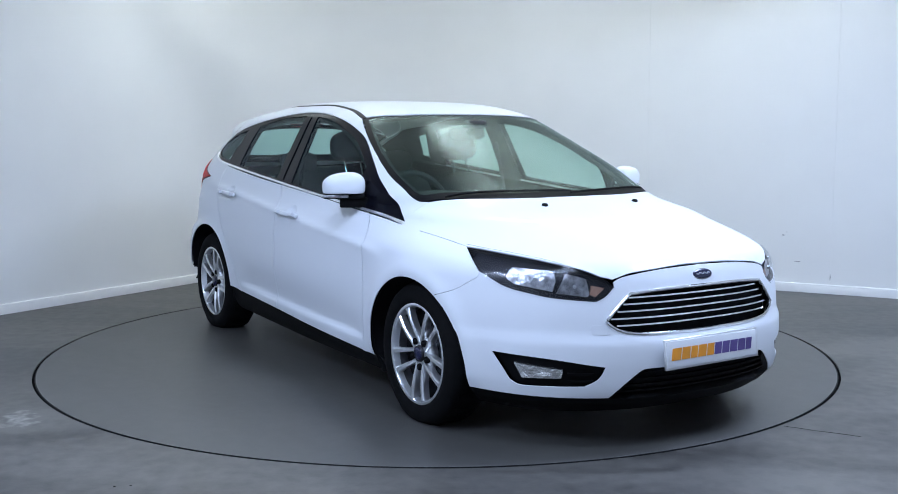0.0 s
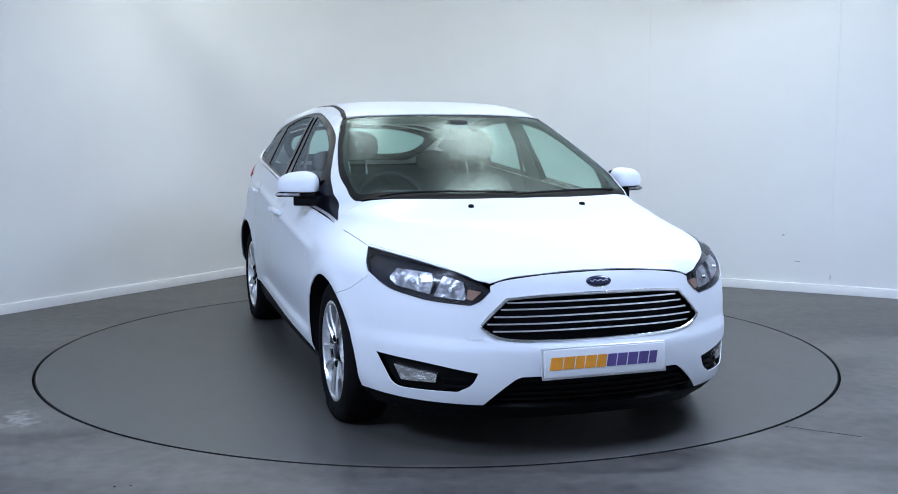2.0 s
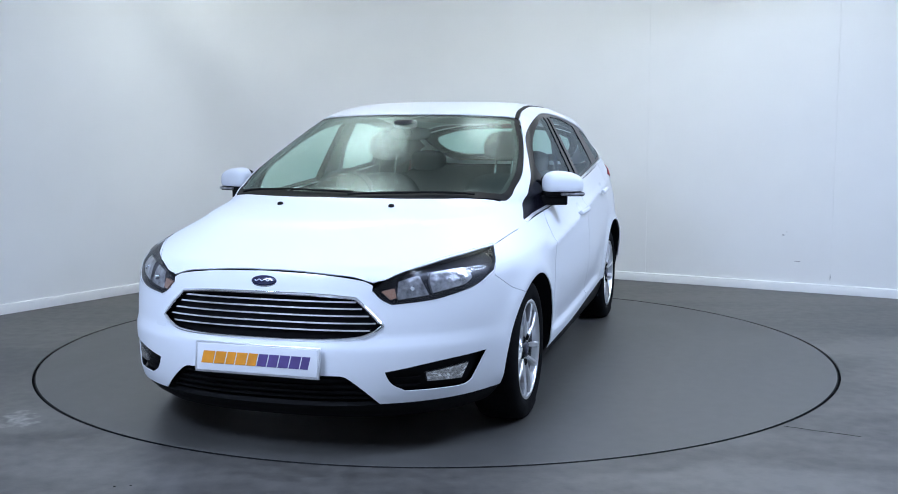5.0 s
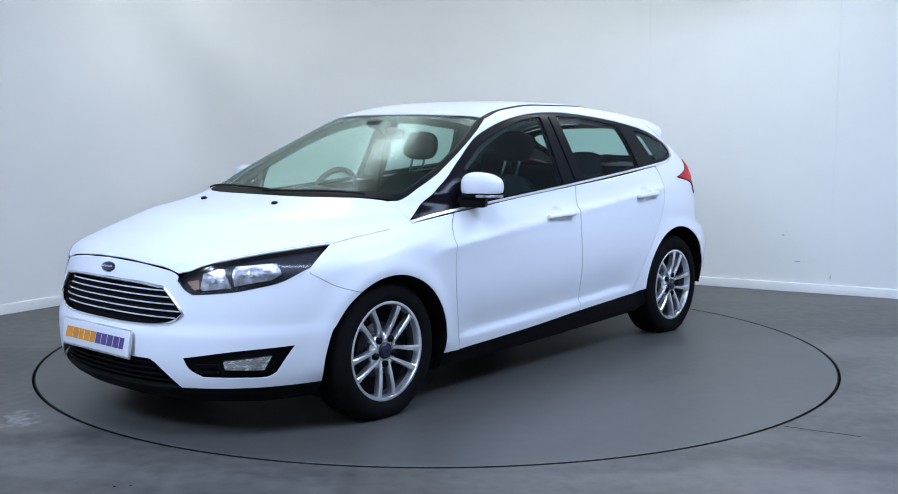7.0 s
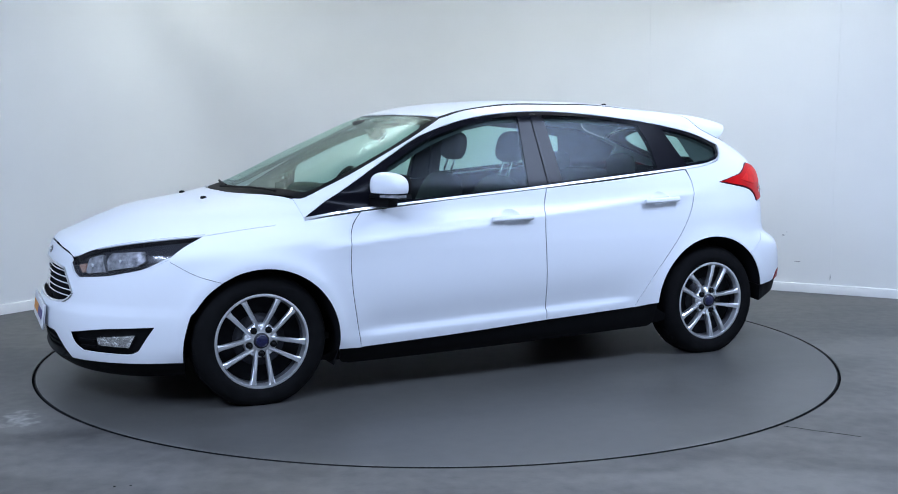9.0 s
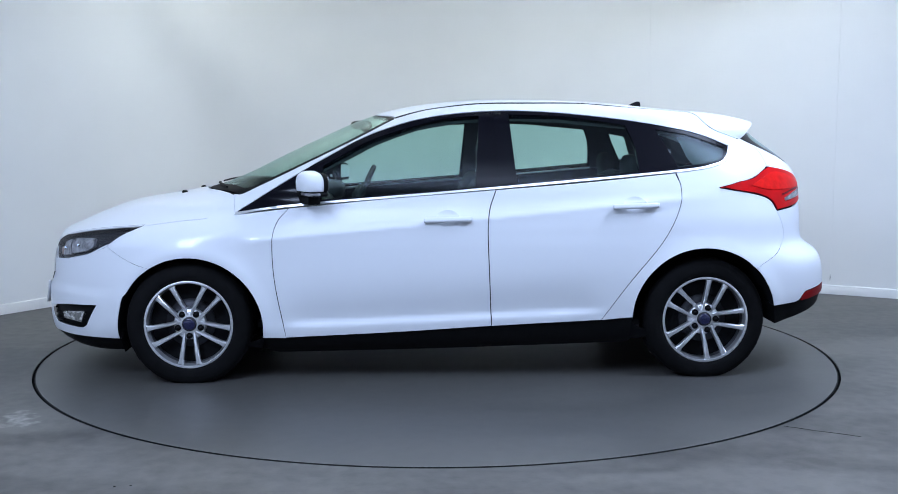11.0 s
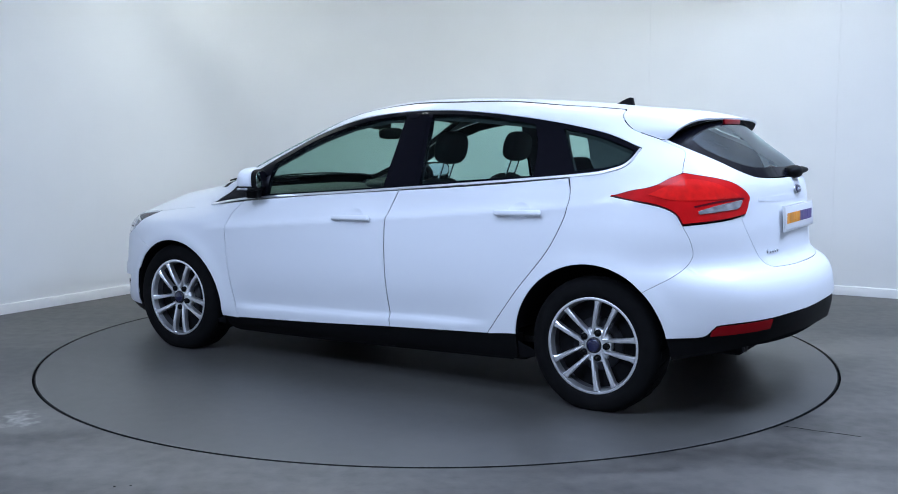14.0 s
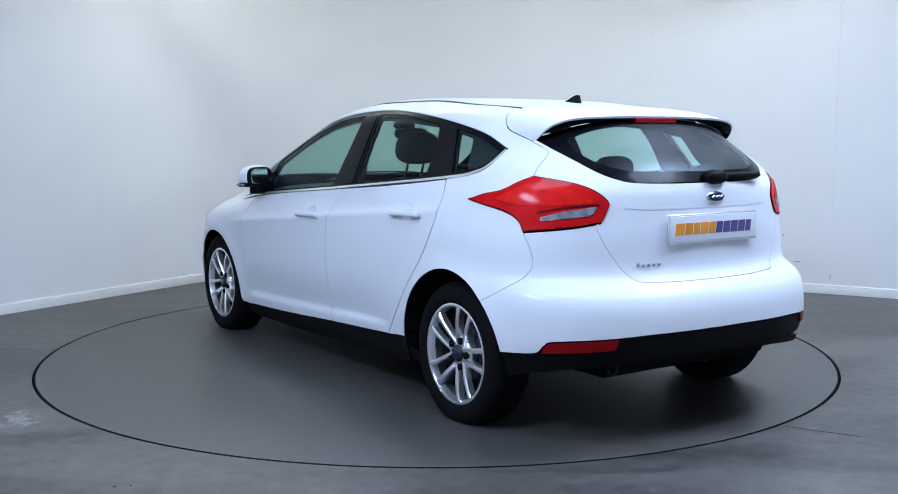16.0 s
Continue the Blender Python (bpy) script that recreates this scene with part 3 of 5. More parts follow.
def dished(s, xm, zc):
    """The door skin with a shallow hollow behind the handle."""
    return lambda x, z: (x, s * (half(x, z) - .013 * np.maximum(0, 1 - ((x - xm) / .058) ** 2 - ((z - zc - .006) / .040) ** 2)), z)


def build_sides(car):
    strip = [(x, float(STRIP(x))) for x in np.linspace(.278, -1.31, 12)]
    belt_low = lambda x: float(BELT(x)) - .013
    frame_poly = outline([(1.092, .878), (1.112, .964)], xz([(1.105, .69)] + SCREEN_SIDE), xz(strip), SPOILER_SIDE, SEAM_G, [(-1.669, 1.101), (-1.569, 1.046), (-1.388, 1.0)], [(-1.388, .998), (-1.593, .961), (-1.672, .928), (-1.708, .877)],
                         SEAM_R, arch(-1.312, .318, .374, 134.5, 2.5, 12),
                         [(-.938, .335), (-.779, .320)], DOOR_C[::-1], [(-1.169, 1.078), (-1.376, 1.108), (-1.448, 1.147), (-1.476, 1.212)], [(-1.476, 1.212)] + DLO_TOP[1:])
    fender = outline([(1.088, .866), (.835, .898)], [(.821, .896)] + DOOR_A[1:], [(.835, .243), (.945, .246)], arch(1.316, .29, .368, 187, 58.5, 11),
                     SEAM_F[::-1], [(1.724, .70), (1.72, .723), (1.66, .765), (1.565, .808)], [(1.565, .808), (1.388, .832), (1.235, .848)], [(1.235, .848), (1.18, .90), (1.112, .964)])
    fdoor = outline([(.80, belt_low(.80)), (.3, belt_low(.3)), (-.235, belt_low(-.235))], [(-.235, belt_low(-.235))] + DOOR_B[1:], [(-.211, .296), (.3, .268), (.835, .245)], DOOR_A[::-1][:-1] + [(.815, belt_low(.81))])
    rdoor = outline([(-.25, belt_low(-.25)), (-.7, belt_low(-.7)), (-1.165, belt_low(-1.165))], [(-1.165, belt_low(-1.165))] + DOOR_C[1:], [(-.779, .320), (-.211, .296)], DOOR_B[::-1][:-1] + [(-.235, belt_low(-.235))])
    glass_f = outline([(.655, .945), (.25, .975), (-.13, 1.006)], [(-.13, 1.006), (-.158, 1.372)], [(-.158, 1.372), (.06, 1.346), (.37, 1.258), (.56, 1.163), (.648, 1.112)])
    glass_r = outline([(-.345, 1.025), (-.98, 1.082)], [(-.98, 1.082), (-.965, 1.22), (-.925, 1.322)], [(-.925, 1.322), (-.6, 1.368), (-.315, 1.378)])
    glass_q = outline([(-1.185, 1.105), (-1.355, 1.131), (-1.425, 1.160), (-1.445, 1.206)], [(-1.445, 1.206), (-1.26, 1.268), (-1.083, 1.30)])
    strip_b = outline([(-.247, 1.015), (-.233, 1.37)], [(-.233, 1.37), (-.295, 1.37)], [(-.295, 1.37), (-.33, 1.022)])
    dlo = outline(DLO_LOW, DLO_TOP)
    chrome = outline(DLO_LOW, [(x, z - .011) if x > -1.39 else (x - .009, z - .007) for x, z in DLO_LOW[::-1]])
    sill = outline([(.945, .240), (.3, .262), (-.4, .298), (-.938, .330)], [(-.938, .33), (-.93, .22), (-.90, .19)], [(-.90, .19), (.0, .165), (.88, .15)], [(.88, .15), (.93, .17), (.945, .24)])
    for s in (1, -1):
        L = on_side(s)
        skin("body_side", frame_poly, L, PAINT, car, "white painted rear wing, pillar and roof rail", gap=.0013)
        skin("fender", fender, L, PAINT, car, "white painted front wing", gap=.0014, cell=.014)
        fd = skin("front_door", fdoor, L, PAINT, car, "white painted front door", holes=(handle_dish(.014, .843),), cell=.014)
        rd = skin("rear_door", rdoor, L, PAINT, car, "white painted rear door", holes=(handle_dish(-.9455, .907),), cell=.014)
        skin("window_frame", dlo, L, PIANO, car, "gloss black window surround and pillars", holes=(glass_f, glass_r, glass_q), off=-.004, gap=.0005, flange=.03, cell=.013)
        skin("pillar_trim", strip_b, L, PIANO, car, "gloss black door pillar trim", off=.001, flange=.004)
        skin("window_glass", glass_f, L, GLASS, fd, "tinted green front side window", off=-.008, gap=-.004, flange=0, cell=.016)
        skin("window_glass", glass_r, L, GLASS, rd, "tinted green rear side window", off=-.008, gap=-.004, flange=0, cell=.016)
        skin("quarter_glass", glass_q, L, GLASS, car, "small fixed rear side window", off=-.008, gap=-.004, flange=0, cell=.016)
        skin("chrome_strip", chrome, L, TRIM_CHROME, car, "thin chrome strip below the windows", off=.0045, gap=0, flange=.014, cell=.012)
        skin("side_skirt", sill, L, BLACK, car, "matt black side skirt", off=-.012, flange=.05)
        # Door handles: a bar over a shallow dished plate.
        for door, xa, xb, zc in ((fd, -.108, .136, .843), (rd, -1.066, -.825, .907)):
            bm = bmesh.new()
            xm, hw = (xa + xb) / 2, (xb - xa) / 2
            yy = float(half(xm, zc))
            tilt = math.atan2(float(half(xb, zc + .0)) - float(half(xa, zc)), xb - xa)
            slope = math.degrees(math.atan2(float(half(xm, zc - .03) - half(xm, zc + .03)), .06))
            m = pose(xm, s * (yy + .020), zc + .002, s * slope, 0, s * math.degrees(tilt)) @ pose(0, 0, 0, 0, 1.8, 0)
            box(bm, -hw, hw, -.011, .011, -.0135, .0135, bevel=.009, m=m)
            for xx in (-hw + .03, hw - .03):
                box(bm, xx - .022, xx + .022, -.028, .004, -.011, .011, bevel=.004, m=m)
            part("door_handle", bm, PAINT, door, "white painted bar handle")
            skin("handle_dish", handle_dish(xm, zc), dished(s, xm, zc), PAINT, door, gap=-.0027, flange=0, cell=.008)
        mirror(car, s)


def mirror(car, s):
    thing = new("door_mirror")
    thing.parent = car
    tagged(thing, "white door mirror with a black foot")
    thing.location = (.685, s * .900, 1.022)
    thing.rotation_euler = (0, 0, s * radians(26))
    bm = bmesh.new()
    vs = blob(bm, 0, 0, 0, .075, .103, .058, 3.0)
    for v in vs:
        if v.co.x < 0:
            v.co.x *= .45
        v.co.z += max(0, v.co.z) / .06 * (.010 * (1 - (v.co.y / .118) ** 2) - .10 * s * v.co.y)
        v.co.z = v.co.z if v.co.z > -.030 else -.030 + (v.co.z + .030) * .15
    part("mirror_shell", bm, PAINT, thing, "white painted mirror shell")
    bm = bmesh.new()
    box(bm, -.04, .052, -.10, .10, -.056, -.034, bevel=.008)
    box(bm, -.03, .035, -.02 - .11 * (s > 0), .02 + .11 * (s < 0), -.100, -.050, bevel=.008)
    part("mirror_foot", bm, BLACK, thing, "black plastic foot")
    bm = bmesh.new()
    box(bm, .0, .060, s * .04 - .062, s * .04 + .062, -.051, -.037, bevel=.005)
    part("indicator", bm, CLEAR, thing, "clear turn indicator strip")
    bm = bmesh.new()
    vs = blob(bm, -.046, 0, .004, .003, .092, .044, 3.5)
    part("mirror_glass", bm, MIRROR, thing, "mirror glass facing backwards")
    bm = bmesh.new()
    blob(bm, -.030, 0, .003, .017, .105, .057, 3.2)
    part("glass_surround", bm, BLACK, thing)


def headlamp_points():
    up = [wq("x", 1.565, .810), wq("x", 1.672, .800), wq("x", 1.784, .789), wq("x", 1.945, .763), wq("f", .478, .706), wq("f", .436, .674)]
    down = [wq("f", .436, .672), wq("f", .468, .640), wq("f", .506, .619)]
    low = [wq("f", .506, .619), wq("x", 1.99, .632), wq("x", 1.925, .647), wq("x", 1.831, .672), wq("x", 1.72, .723), wq("x", 1.565, .810)]
    return up, down, low


def build_front(car):
    up, down, low = headlamp_points()
    lamp_poly = outline(up, down, low)
    lip = [wq("f", .001, .741), wq("f", .228, .733), wq("f", .386, .713), wq("f", .434, .694)]
    half_top = [lip[:], [lip[-1], wq("f", .434, .671)], down, low[:-1]]
    half_low = [[wq("x", x, z) for x, z in smooth_run(SEAM_F)],
                [wq("x", 1.316 + .368 * math.cos(radians(a)), .29 + .368 * math.sin(radians(a))) for a in (58, 45, 30, 15, 3, -7)],
                [wq("x", 1.681, .240), wq("x", 1.9, .236), wq("f", .468, .234)], [wq("f", .468, .234), wq("f", .41, .295), wq("f", .348, .343), wq("f", .30, .349)], [wq("f", .30, .349), wq("f", .001, .349)]]
    runs = half_top + half_low
    poly = outline(*runs, *[mirrored(r) for r in runs[::-1]])
    grille = outline([wq("f", .478, .540), wq("f", .425, .598), wq("f", .374, .645)], [wq("f", .374, .645), wq("f", .2, .657), wq("f", -.2, .657), wq("f", -.374, .645)], [wq("f", -.374, .645), wq("f", -.425, .598), wq("f", -.478, .540)],
                     [wq("f", -.478, .540), wq("f", -.44, .511), wq("f", -.374, .491), wq("f", -.2, .483), wq("f", .2, .483), wq("f", .374, .491), wq("f", .44, .511), wq("f", .478, .540)])
    fog = outline([wq("x", 1.80, .408), wq("x", 2.0, .393), wq("f", .492, .362)], [wq("f", .492, .362), wq("f", .515, .315), wq("f", .56, .285)], [wq("f", .56, .285), wq("x", 1.97, .281), wq("x", 1.90, .281), wq("x", 1.865, .298)], [wq("x", 1.865, .298), wq("x", 1.80, .408)])
    bumper = skin("front_bumper", poly, on_wrap, PAINT, car, "white painted front bumper", holes=(grille, fog, flip(fog)), gap=.0008)
    # The wide grille: dark mesh back, five chrome bars and a chrome surround.
    skin("grille", grille, on_wrap, SHELL, bumper, "black grille behind chrome bars", off=-.03, flange=0)
    for z in (.631, .605, .577, .549, .521):
        w = float(np.interp(z, [.49, .54, .645], [.385, .462, .362]))
        bar = [wq("f", w, z + .0030), wq("f", .15, z + .0048), wq("f", -.15, z + .0048), wq("f", -w, z + .0030)]
        und = [wq("f", -w, z - .0030), wq("f", -.15, z - .0012), wq("f", .15, z - .0012), wq("f", w, z - .0030)]
        skin("chrome_bar", outline(bar, und), on_wrap, CHROME, bumper, "chrome grille bar", off=-.012, gap=0, flange=.016, cell=.02)
    bm = bmesh.new()
    X = np.stack(on_wrap(*np.array(dense(grille, .02)).T), 1)
    tube(bm, X, .0068, 8, closed=True)
    part("grille_surround", bm, CHROME, bumper, "chrome grille surround")
    for sgn in (1, -1):
        f = fog if sgn > 0 else flip(fog)
        skin("fog_recess", f, on_wrap, BLACK, bumper, "black fog lamp recess", off=-.025, flange=0, gap=-.004)
        lens = outline([wq("x", 1.880, .370), wq("x", 2.035, .350)], [wq("x", 2.035, .350), wq("x", 2.028, .312)], [wq("x", 2.028, .312), wq("x", 1.905, .306)], [wq("x", 1.905, .306), wq("x", 1.880, .370)])
        skin("fog_lamp", lens if sgn > 0 else flip(lens), on_wrap, FOG, bumper, "small clear fog lamp", off=-.008, flange=.02)
        for z in (.33, .30):
            rib = outline([wq("f", .53, z + .004), wq("x", 2.045, z + .004)], [wq("x", 2.045, z - .004), wq("f", .535, z - .004)])
            skin("recess_rib", rib if sgn > 0 else flip(rib), on_wrap, BLACK, bumper, off=-.012, gap=0, flange=.014)
        # Headlamps: dark housing, two bright bowls, an amber lamp and a clear cover.
        P = lamp_poly if sgn > 0 else flip(lamp_poly)
        lamp = skin("headlamp", P, on_wrap, HOUSING, car, "headlamp with dark housing and clear cover", off=-.035, gap=-.004, flange=-.036)
        skin("lens", P, on_wrap, LENS, lamp, "clear cover", off=0, flange=0, gap=.002)
        bowl = outline([wq("x", 1.815, .757), wq("x", 1.955, .744)], [wq("x", 1.955, .744), wq("x", 1.982, .70), wq("x", 1.982, .655)], [wq("x", 1.982, .655), wq("x", 1.860, .680)], [wq("x", 1.860, .680), wq("x", 1.825, .715), wq("x", 1.815, .757)])
        bowl2 = outline([wq("x", 1.988, .737), wq("x", 2.048, .712)], [wq("x", 2.048, .712), wq("f", .522, .65)], [wq("f", .53, .636), wq("x", 1.990, .650)], [wq("x", 1.990, .650), wq("x", 1.988, .737)])
        tip = outline([wq("f", .515, .685), wq("f", .470, .676)], [wq("f", .465, .670), wq("f", .502, .636)], [wq("f", .505, .636), wq("f", .525, .645)])
        for nm, pl, mt, o in (("lamp_bowl", bowl, CLEAR, -.016), ("lamp_bowl", bowl2, CLEAR, -.020), ("amber_lamp", tip, AMBER, -.018)):
            skin(nm, pl if sgn > 0 else flip(pl), on_wrap, mt, lamp, off=o, flange=.016, gap=.003)
        for xx, zz in ((1.925, .703), (2.03, .678)):
            x0, y0, z0 = (float(c) for c in wrap(q_of_x(xx, zz), zz))
            bm = bmesh.new()
            nrm = Vector((.75, .62 * sgn, .12)).normalized()
            m = Matrix.Translation(Vector((x0, y0 * sgn, z0)) - nrm * .012) @ nrm.to_track_quat("Z", "Y").to_matrix().to_4x4()
            bmesh.ops.create_cone(bm, cap_ends=True, segments=20, radius1=.010, radius2=.008, depth=.014, matrix=m)
            part("bulb_cap", bm, CHROME, lamp)
    # Black lower lip and intake with ribs.
    lipc = [wq("f", .001, .222), wq("f", .30, .224), wq("f", .48, .230)]
    lip_poly_runs = [lipc, [wq("f", .48, .230), wq("x", 1.9, .232), wq("x", 1.681, .236)], [wq("x", 1.67, .235), wq("x", 1.66, .17)], [wq("x", 1.66, .165), wq("x", 1.85, .150), wq("f", .4, .155), wq("f", .001, .158)]]
    skin("front_lip", outline(*lip_poly_runs, *[mirrored(r) for r in lip_poly_runs[::-1]]), on_wrap, BLACK, car, "matt black lower front lip", off=-.006, flange=.08)
    intake = outline([wq("f", .50, .226), wq("f", .41, .297), wq("f", .34, .350)], [wq("f", .34, .352), wq("f", -.34, .352)], [wq("f", -.34, .350), wq("f", -.41, .297), wq("f", -.50, .226)])
    skin("lower_intake", intake, on_wrap, SHELL, car, "black lower air intake", off=-.04, flange=0, gap=-.003)
    for z in (.250, .275, .30, .325):
        w = float(np.interp(z, [.23, .35], [.46, .34]))
        rib = outline([wq("f", w, z + .004), wq("f", -w, z + .004)], [wq("f", -w, z - .004), wq("f", w, z - .004)])
        skin("intake_slat", rib, on_wrap, BLACK, car, "black air intake slat", off=-.022, gap=0, flange=.016)
    # Hood.
    lipx = [tuple(float(c) for c in wrap(q_of_y(y, z), z)[:2]) for y, z in ((.0001, .7445), (.228, .7365), (.386, .7165), (.436, .699))]
    edge = [lipx, [lipx[-1], (2.055, .50), (1.95, .597), (1.784, .689), (1.672, .737), (1.565, .776)],
            [(1.565, .776), (1.388, .794), (1.235, .806)], [(1.235, .806), (1.175, .765), (1.112, .692)], [(1.112, .692), (1.19, .59), (1.275, .433), (1.325, .25), (1.338, .0)]]
    hood = skin("hood", outline(*edge, *[[(x, -y) for x, y in r[::-1]] for r in edge[::-1]]), on_top, PAINT, car, "white painted hood", flange=.006, gap=.0014)
    for y in (.273, -.273):
        bm = bmesh.new()
        z = float(top(1.45, y))
        blob(bm, 1.45, y, z + .003, .016, .013, .010, 2.4, n=8)
        part("washer_jet", bm, BLACK, hood, "black washer jet")
    badge(car, (2.152, 0, .702), (1, 0, .42), .062, .026)
    number_plate(car, Matrix.Translation((2.224, -.003, .401)) @ pose(0, 0, 0, 0, -7, 0), "front")
    # Tow eye cover.
    cover = [wq("f", -.50 + .032 * max(-1, min(1, 1.25 * math.cos(a))), .508 + .02 * max(-1, min(1, 1.25 * math.sin(a)))) for a in np.linspace(0, 2 * math.pi, 30)[:-1]]
    skin("tow_cover", cover, on_wrap, PAINT, bumper, off=.0015, gap=0, flange=.003, cell=.015)


def badge(car, at, facing, rw, rh):
    f = Vector(facing).normalized()
    q = f.to_track_quat("X", "Z").to_matrix().to_4x4()
    m = Matrix.Translation(at) @ q
    bm = bmesh.new()
    blob(bm, 0, 0, 0, .008, rw, rh, 2.0, m=m, n=12)
    b = part("badge", bm, CHROME, car, "blue oval badge with a silver rim")
    bm = bmesh.new()
    blob(bm, .003, 0, 0, .0078, rw * .9, rh * .84, 2.0, m=m, n=12)
    part("badge_field", bm, BLUE, b, "dark blue oval field")
    bm = bmesh.new()
    tube(bm, [m @ Vector((.0105 - abs(y) * .04, y, .004 * math.sin(y * 260))) for y in np.linspace(-rw * .6, rw * .6, 14)], .0022, 6)
    part("badge_mark", bm, TRIM_CHROME, b, "silver squiggle")


def number_plate(car, m, where):
    """A dealer's plate: white board in a grey frame with ten slanting blocks of lettering, orange and purple."""
    bm = bmesh.new()
    box(bm, -.006, .004, -.268, .268, -.061, .061, bevel=.003, m=m)
    pl = part("number_plate", bm, ALLOY, car, "white dealer plate with orange and purple lettering bars")
    bm = bmesh.new()
    box(bm, .0, .0065, -.26, .26, -.053, .053, bevel=.002, m=m)
    part("plate_board", bm, PLATE, pl, "white board")
    widths = (.056, .050, .042, .050, .044, .044, .046, .047, .047, .038)
    y = .5 * sum(widths) + .004
    for i, w in enumerate(widths):
        bm = bmesh.new()
        h, sl, g = .024, .010, .005
        # One slanting block for each sign.
        for y0, y1, z0, z1 in ((0, 1, -h, h),):
            a, b = -(y - g / 2 - y0 * (w - g)), -(y - g / 2 - y1 * (w - g))
            pts = [(a + sl * z0 / h * .5, z0), (b + sl * z0 / h * .5, z0), (b + sl * z1 / h * .5, z1), (a + sl * z1 / h * .5, z1)]
            A = [bm.verts.new(m @ Vector((.0062, p, q))) for p, q in pts]
            B = [bm.verts.new(m @ Vector((.0078, p, q))) for p, q in pts]
            bm.faces.new(B)
            for k in range(4):
                bm.faces.new((A[k], A[(k + 1) % 4], B[(k + 1) % 4], B[k]))
        part("lettering_bar", bm, ORANGE if i < 5 else PURPLE, pl)
        y -= w


def build_top(car):
    # Windscreen: black border and clear field.
    base = [(1.098, .690), (1.18, .585), (1.262, .433), (1.312, .25), (1.324, 0)]
    side = [(1.098, .69)] + SCREEN_SIDE
    head = [(.278, .577), (.35, .40), (.385, .2), (.395, 0)]
    full = outline(side, head, [(x, -y) for x, y in head[::-1]], [(x, -y) for x, y in side[::-1]], [(x, -y) for x, y in base], base[::-1])
    field_runs = [[(1.085, .64), (1.05, .684), (.95, .698), (.80, .694), (.60, .656), (.42, .600), (.315, .562)], [(.315, .562), (.372, .40), (.408, .2), (.418, 0)]]
    low = [(1.25, 0), (1.238, .25), (1.185, .43), (1.085, .64)]
    field = outline(*field_runs, *[[(x, -y) for x, y in r[::-1]] for r in field_runs[::-1]], [(x, -y) for x, y in low[::-1]], low)
    skin("windscreen_border", full, on_top, SCREEN_BLACK, car, "black border of the windscreen", holes=(field,), off=-.004, flange=.01, gap=.001)
    skin("windscreen", field, on_top, SCREEN_GLASS, car, "tinted windscreen glass", off=-.004, flange=0, gap=-.001)
    # Roof with black drip strips.
    strip = [(x, float(STRIP(x))) for x in np.linspace(.278, -1.31, 12)]
    head2 = [(.285, .572), (.357, .40), (.392, .2), (.402, 0)]
    right = [(x, y - .018) for x, y in strip]
    back = [(-1.31, .463), (-1.325, .3), (-1.335, 0)]
    roof = outline([(x + .004, y) for x, y in head2[::-1]][:-1] + [(.279, .563)], right, back, [(x, -y) for x, y in back[::-1]], [(x, -y) for x, y in right[::-1]], [(.279, -.563)] + [(x + .004, -y) for x, y in head2[1:]])
    skin("roof", roof, on_top, PAINT, car, "white painted roof")
    for s in (1, -1):
        poly = outline([(x, s * (y + .001)) for x, y in strip], [(x, s * (y - .020)) for x, y in strip[::-1]])
        skin("roof_strip", poly, on_top, BLACK, car, "black rubber roof strip", off=-.001, gap=0, flange=.01)
    # Spoiler over the rear window: a sheet from the roof's end to a thin trailing edge that bends down at its ends.
    flat = [(y, x, float(top(x, y)) + .001) for y, x in smooth_run([(0, -1.337), (.16, -1.334), (.32, -1.326), (.46, -1.316)], 7)]
    down = [(float(half(x, z)), x - .003, z + .001) for x, z in smooth_run(SPOILER_SIDE, 6)]
    front = flat + down
    run = smooth_run([(0, -1.672, 1.352), (.16, -1.672, 1.352), (.32, -1.668, 1.348), (.44, -1.660, 1.342), (.52, -1.645, 1.328), (.57, -1.615, 1.302), (.590, -1.58, 1.268), (.592, -1.552, 1.250)], 8)
    trail = [run[round(k * (len(run) - 1) / (len(front) - 1))] for k in range(len(front))]
    verts, faces, rows, n = [], [], [], 12
    half_lines = []
    for (fy, fx, fz), (ty, tx, tz) in zip(front, trail):
        line = []
        for k in range(n + 1):
            f = k / n
            line.append((fx + (tx - fx) * f, fy + (ty - fy) * f, fz + (tz - fz) * f + .010 * math.sin(math.pi * f) * min(1, abs(tx - fx) * 3.2)))
        line.append((tx + .003, ty * .995, tz - .008))
        half_lines.append(line)
    lines = [[(x, -y, z) for x, y, z in ln] for ln in half_lines[:0:-1]] + half_lines
    m = len(lines[0])
    for ln in lines:
        verts += ln
    for i in range(len(lines) - 1):
        for k in range(m - 1):
            faces.append((i * m + k, i * m + k + 1, (i + 1) * m + k + 1, (i + 1) * m + k))
    sp = part("spoiler", (verts, faces), PAINT, car, "white roof spoiler above the rear window")
    sp.data.set_sharp_from_angle(angle=radians(45))
    # Gloss black underside and side blades between the trailing edge and the window's upper edge.
    rim = smooth_run([(-1.648, 0), (-1.644, .18), (-1.628, .36), (-1.591, .50), (-1.560, .560), (-1.549, .588)], 8)
    half_lines = []
    for k, (ty, tx, tz) in enumerate(trail):
        ex, ey = rim[round(k * (len(rim) - 1) / (len(trail) - 1))]
        ez = float(top(ex, ey)) + .004
        a = (tx + .004, ty * .994, tz - .009)
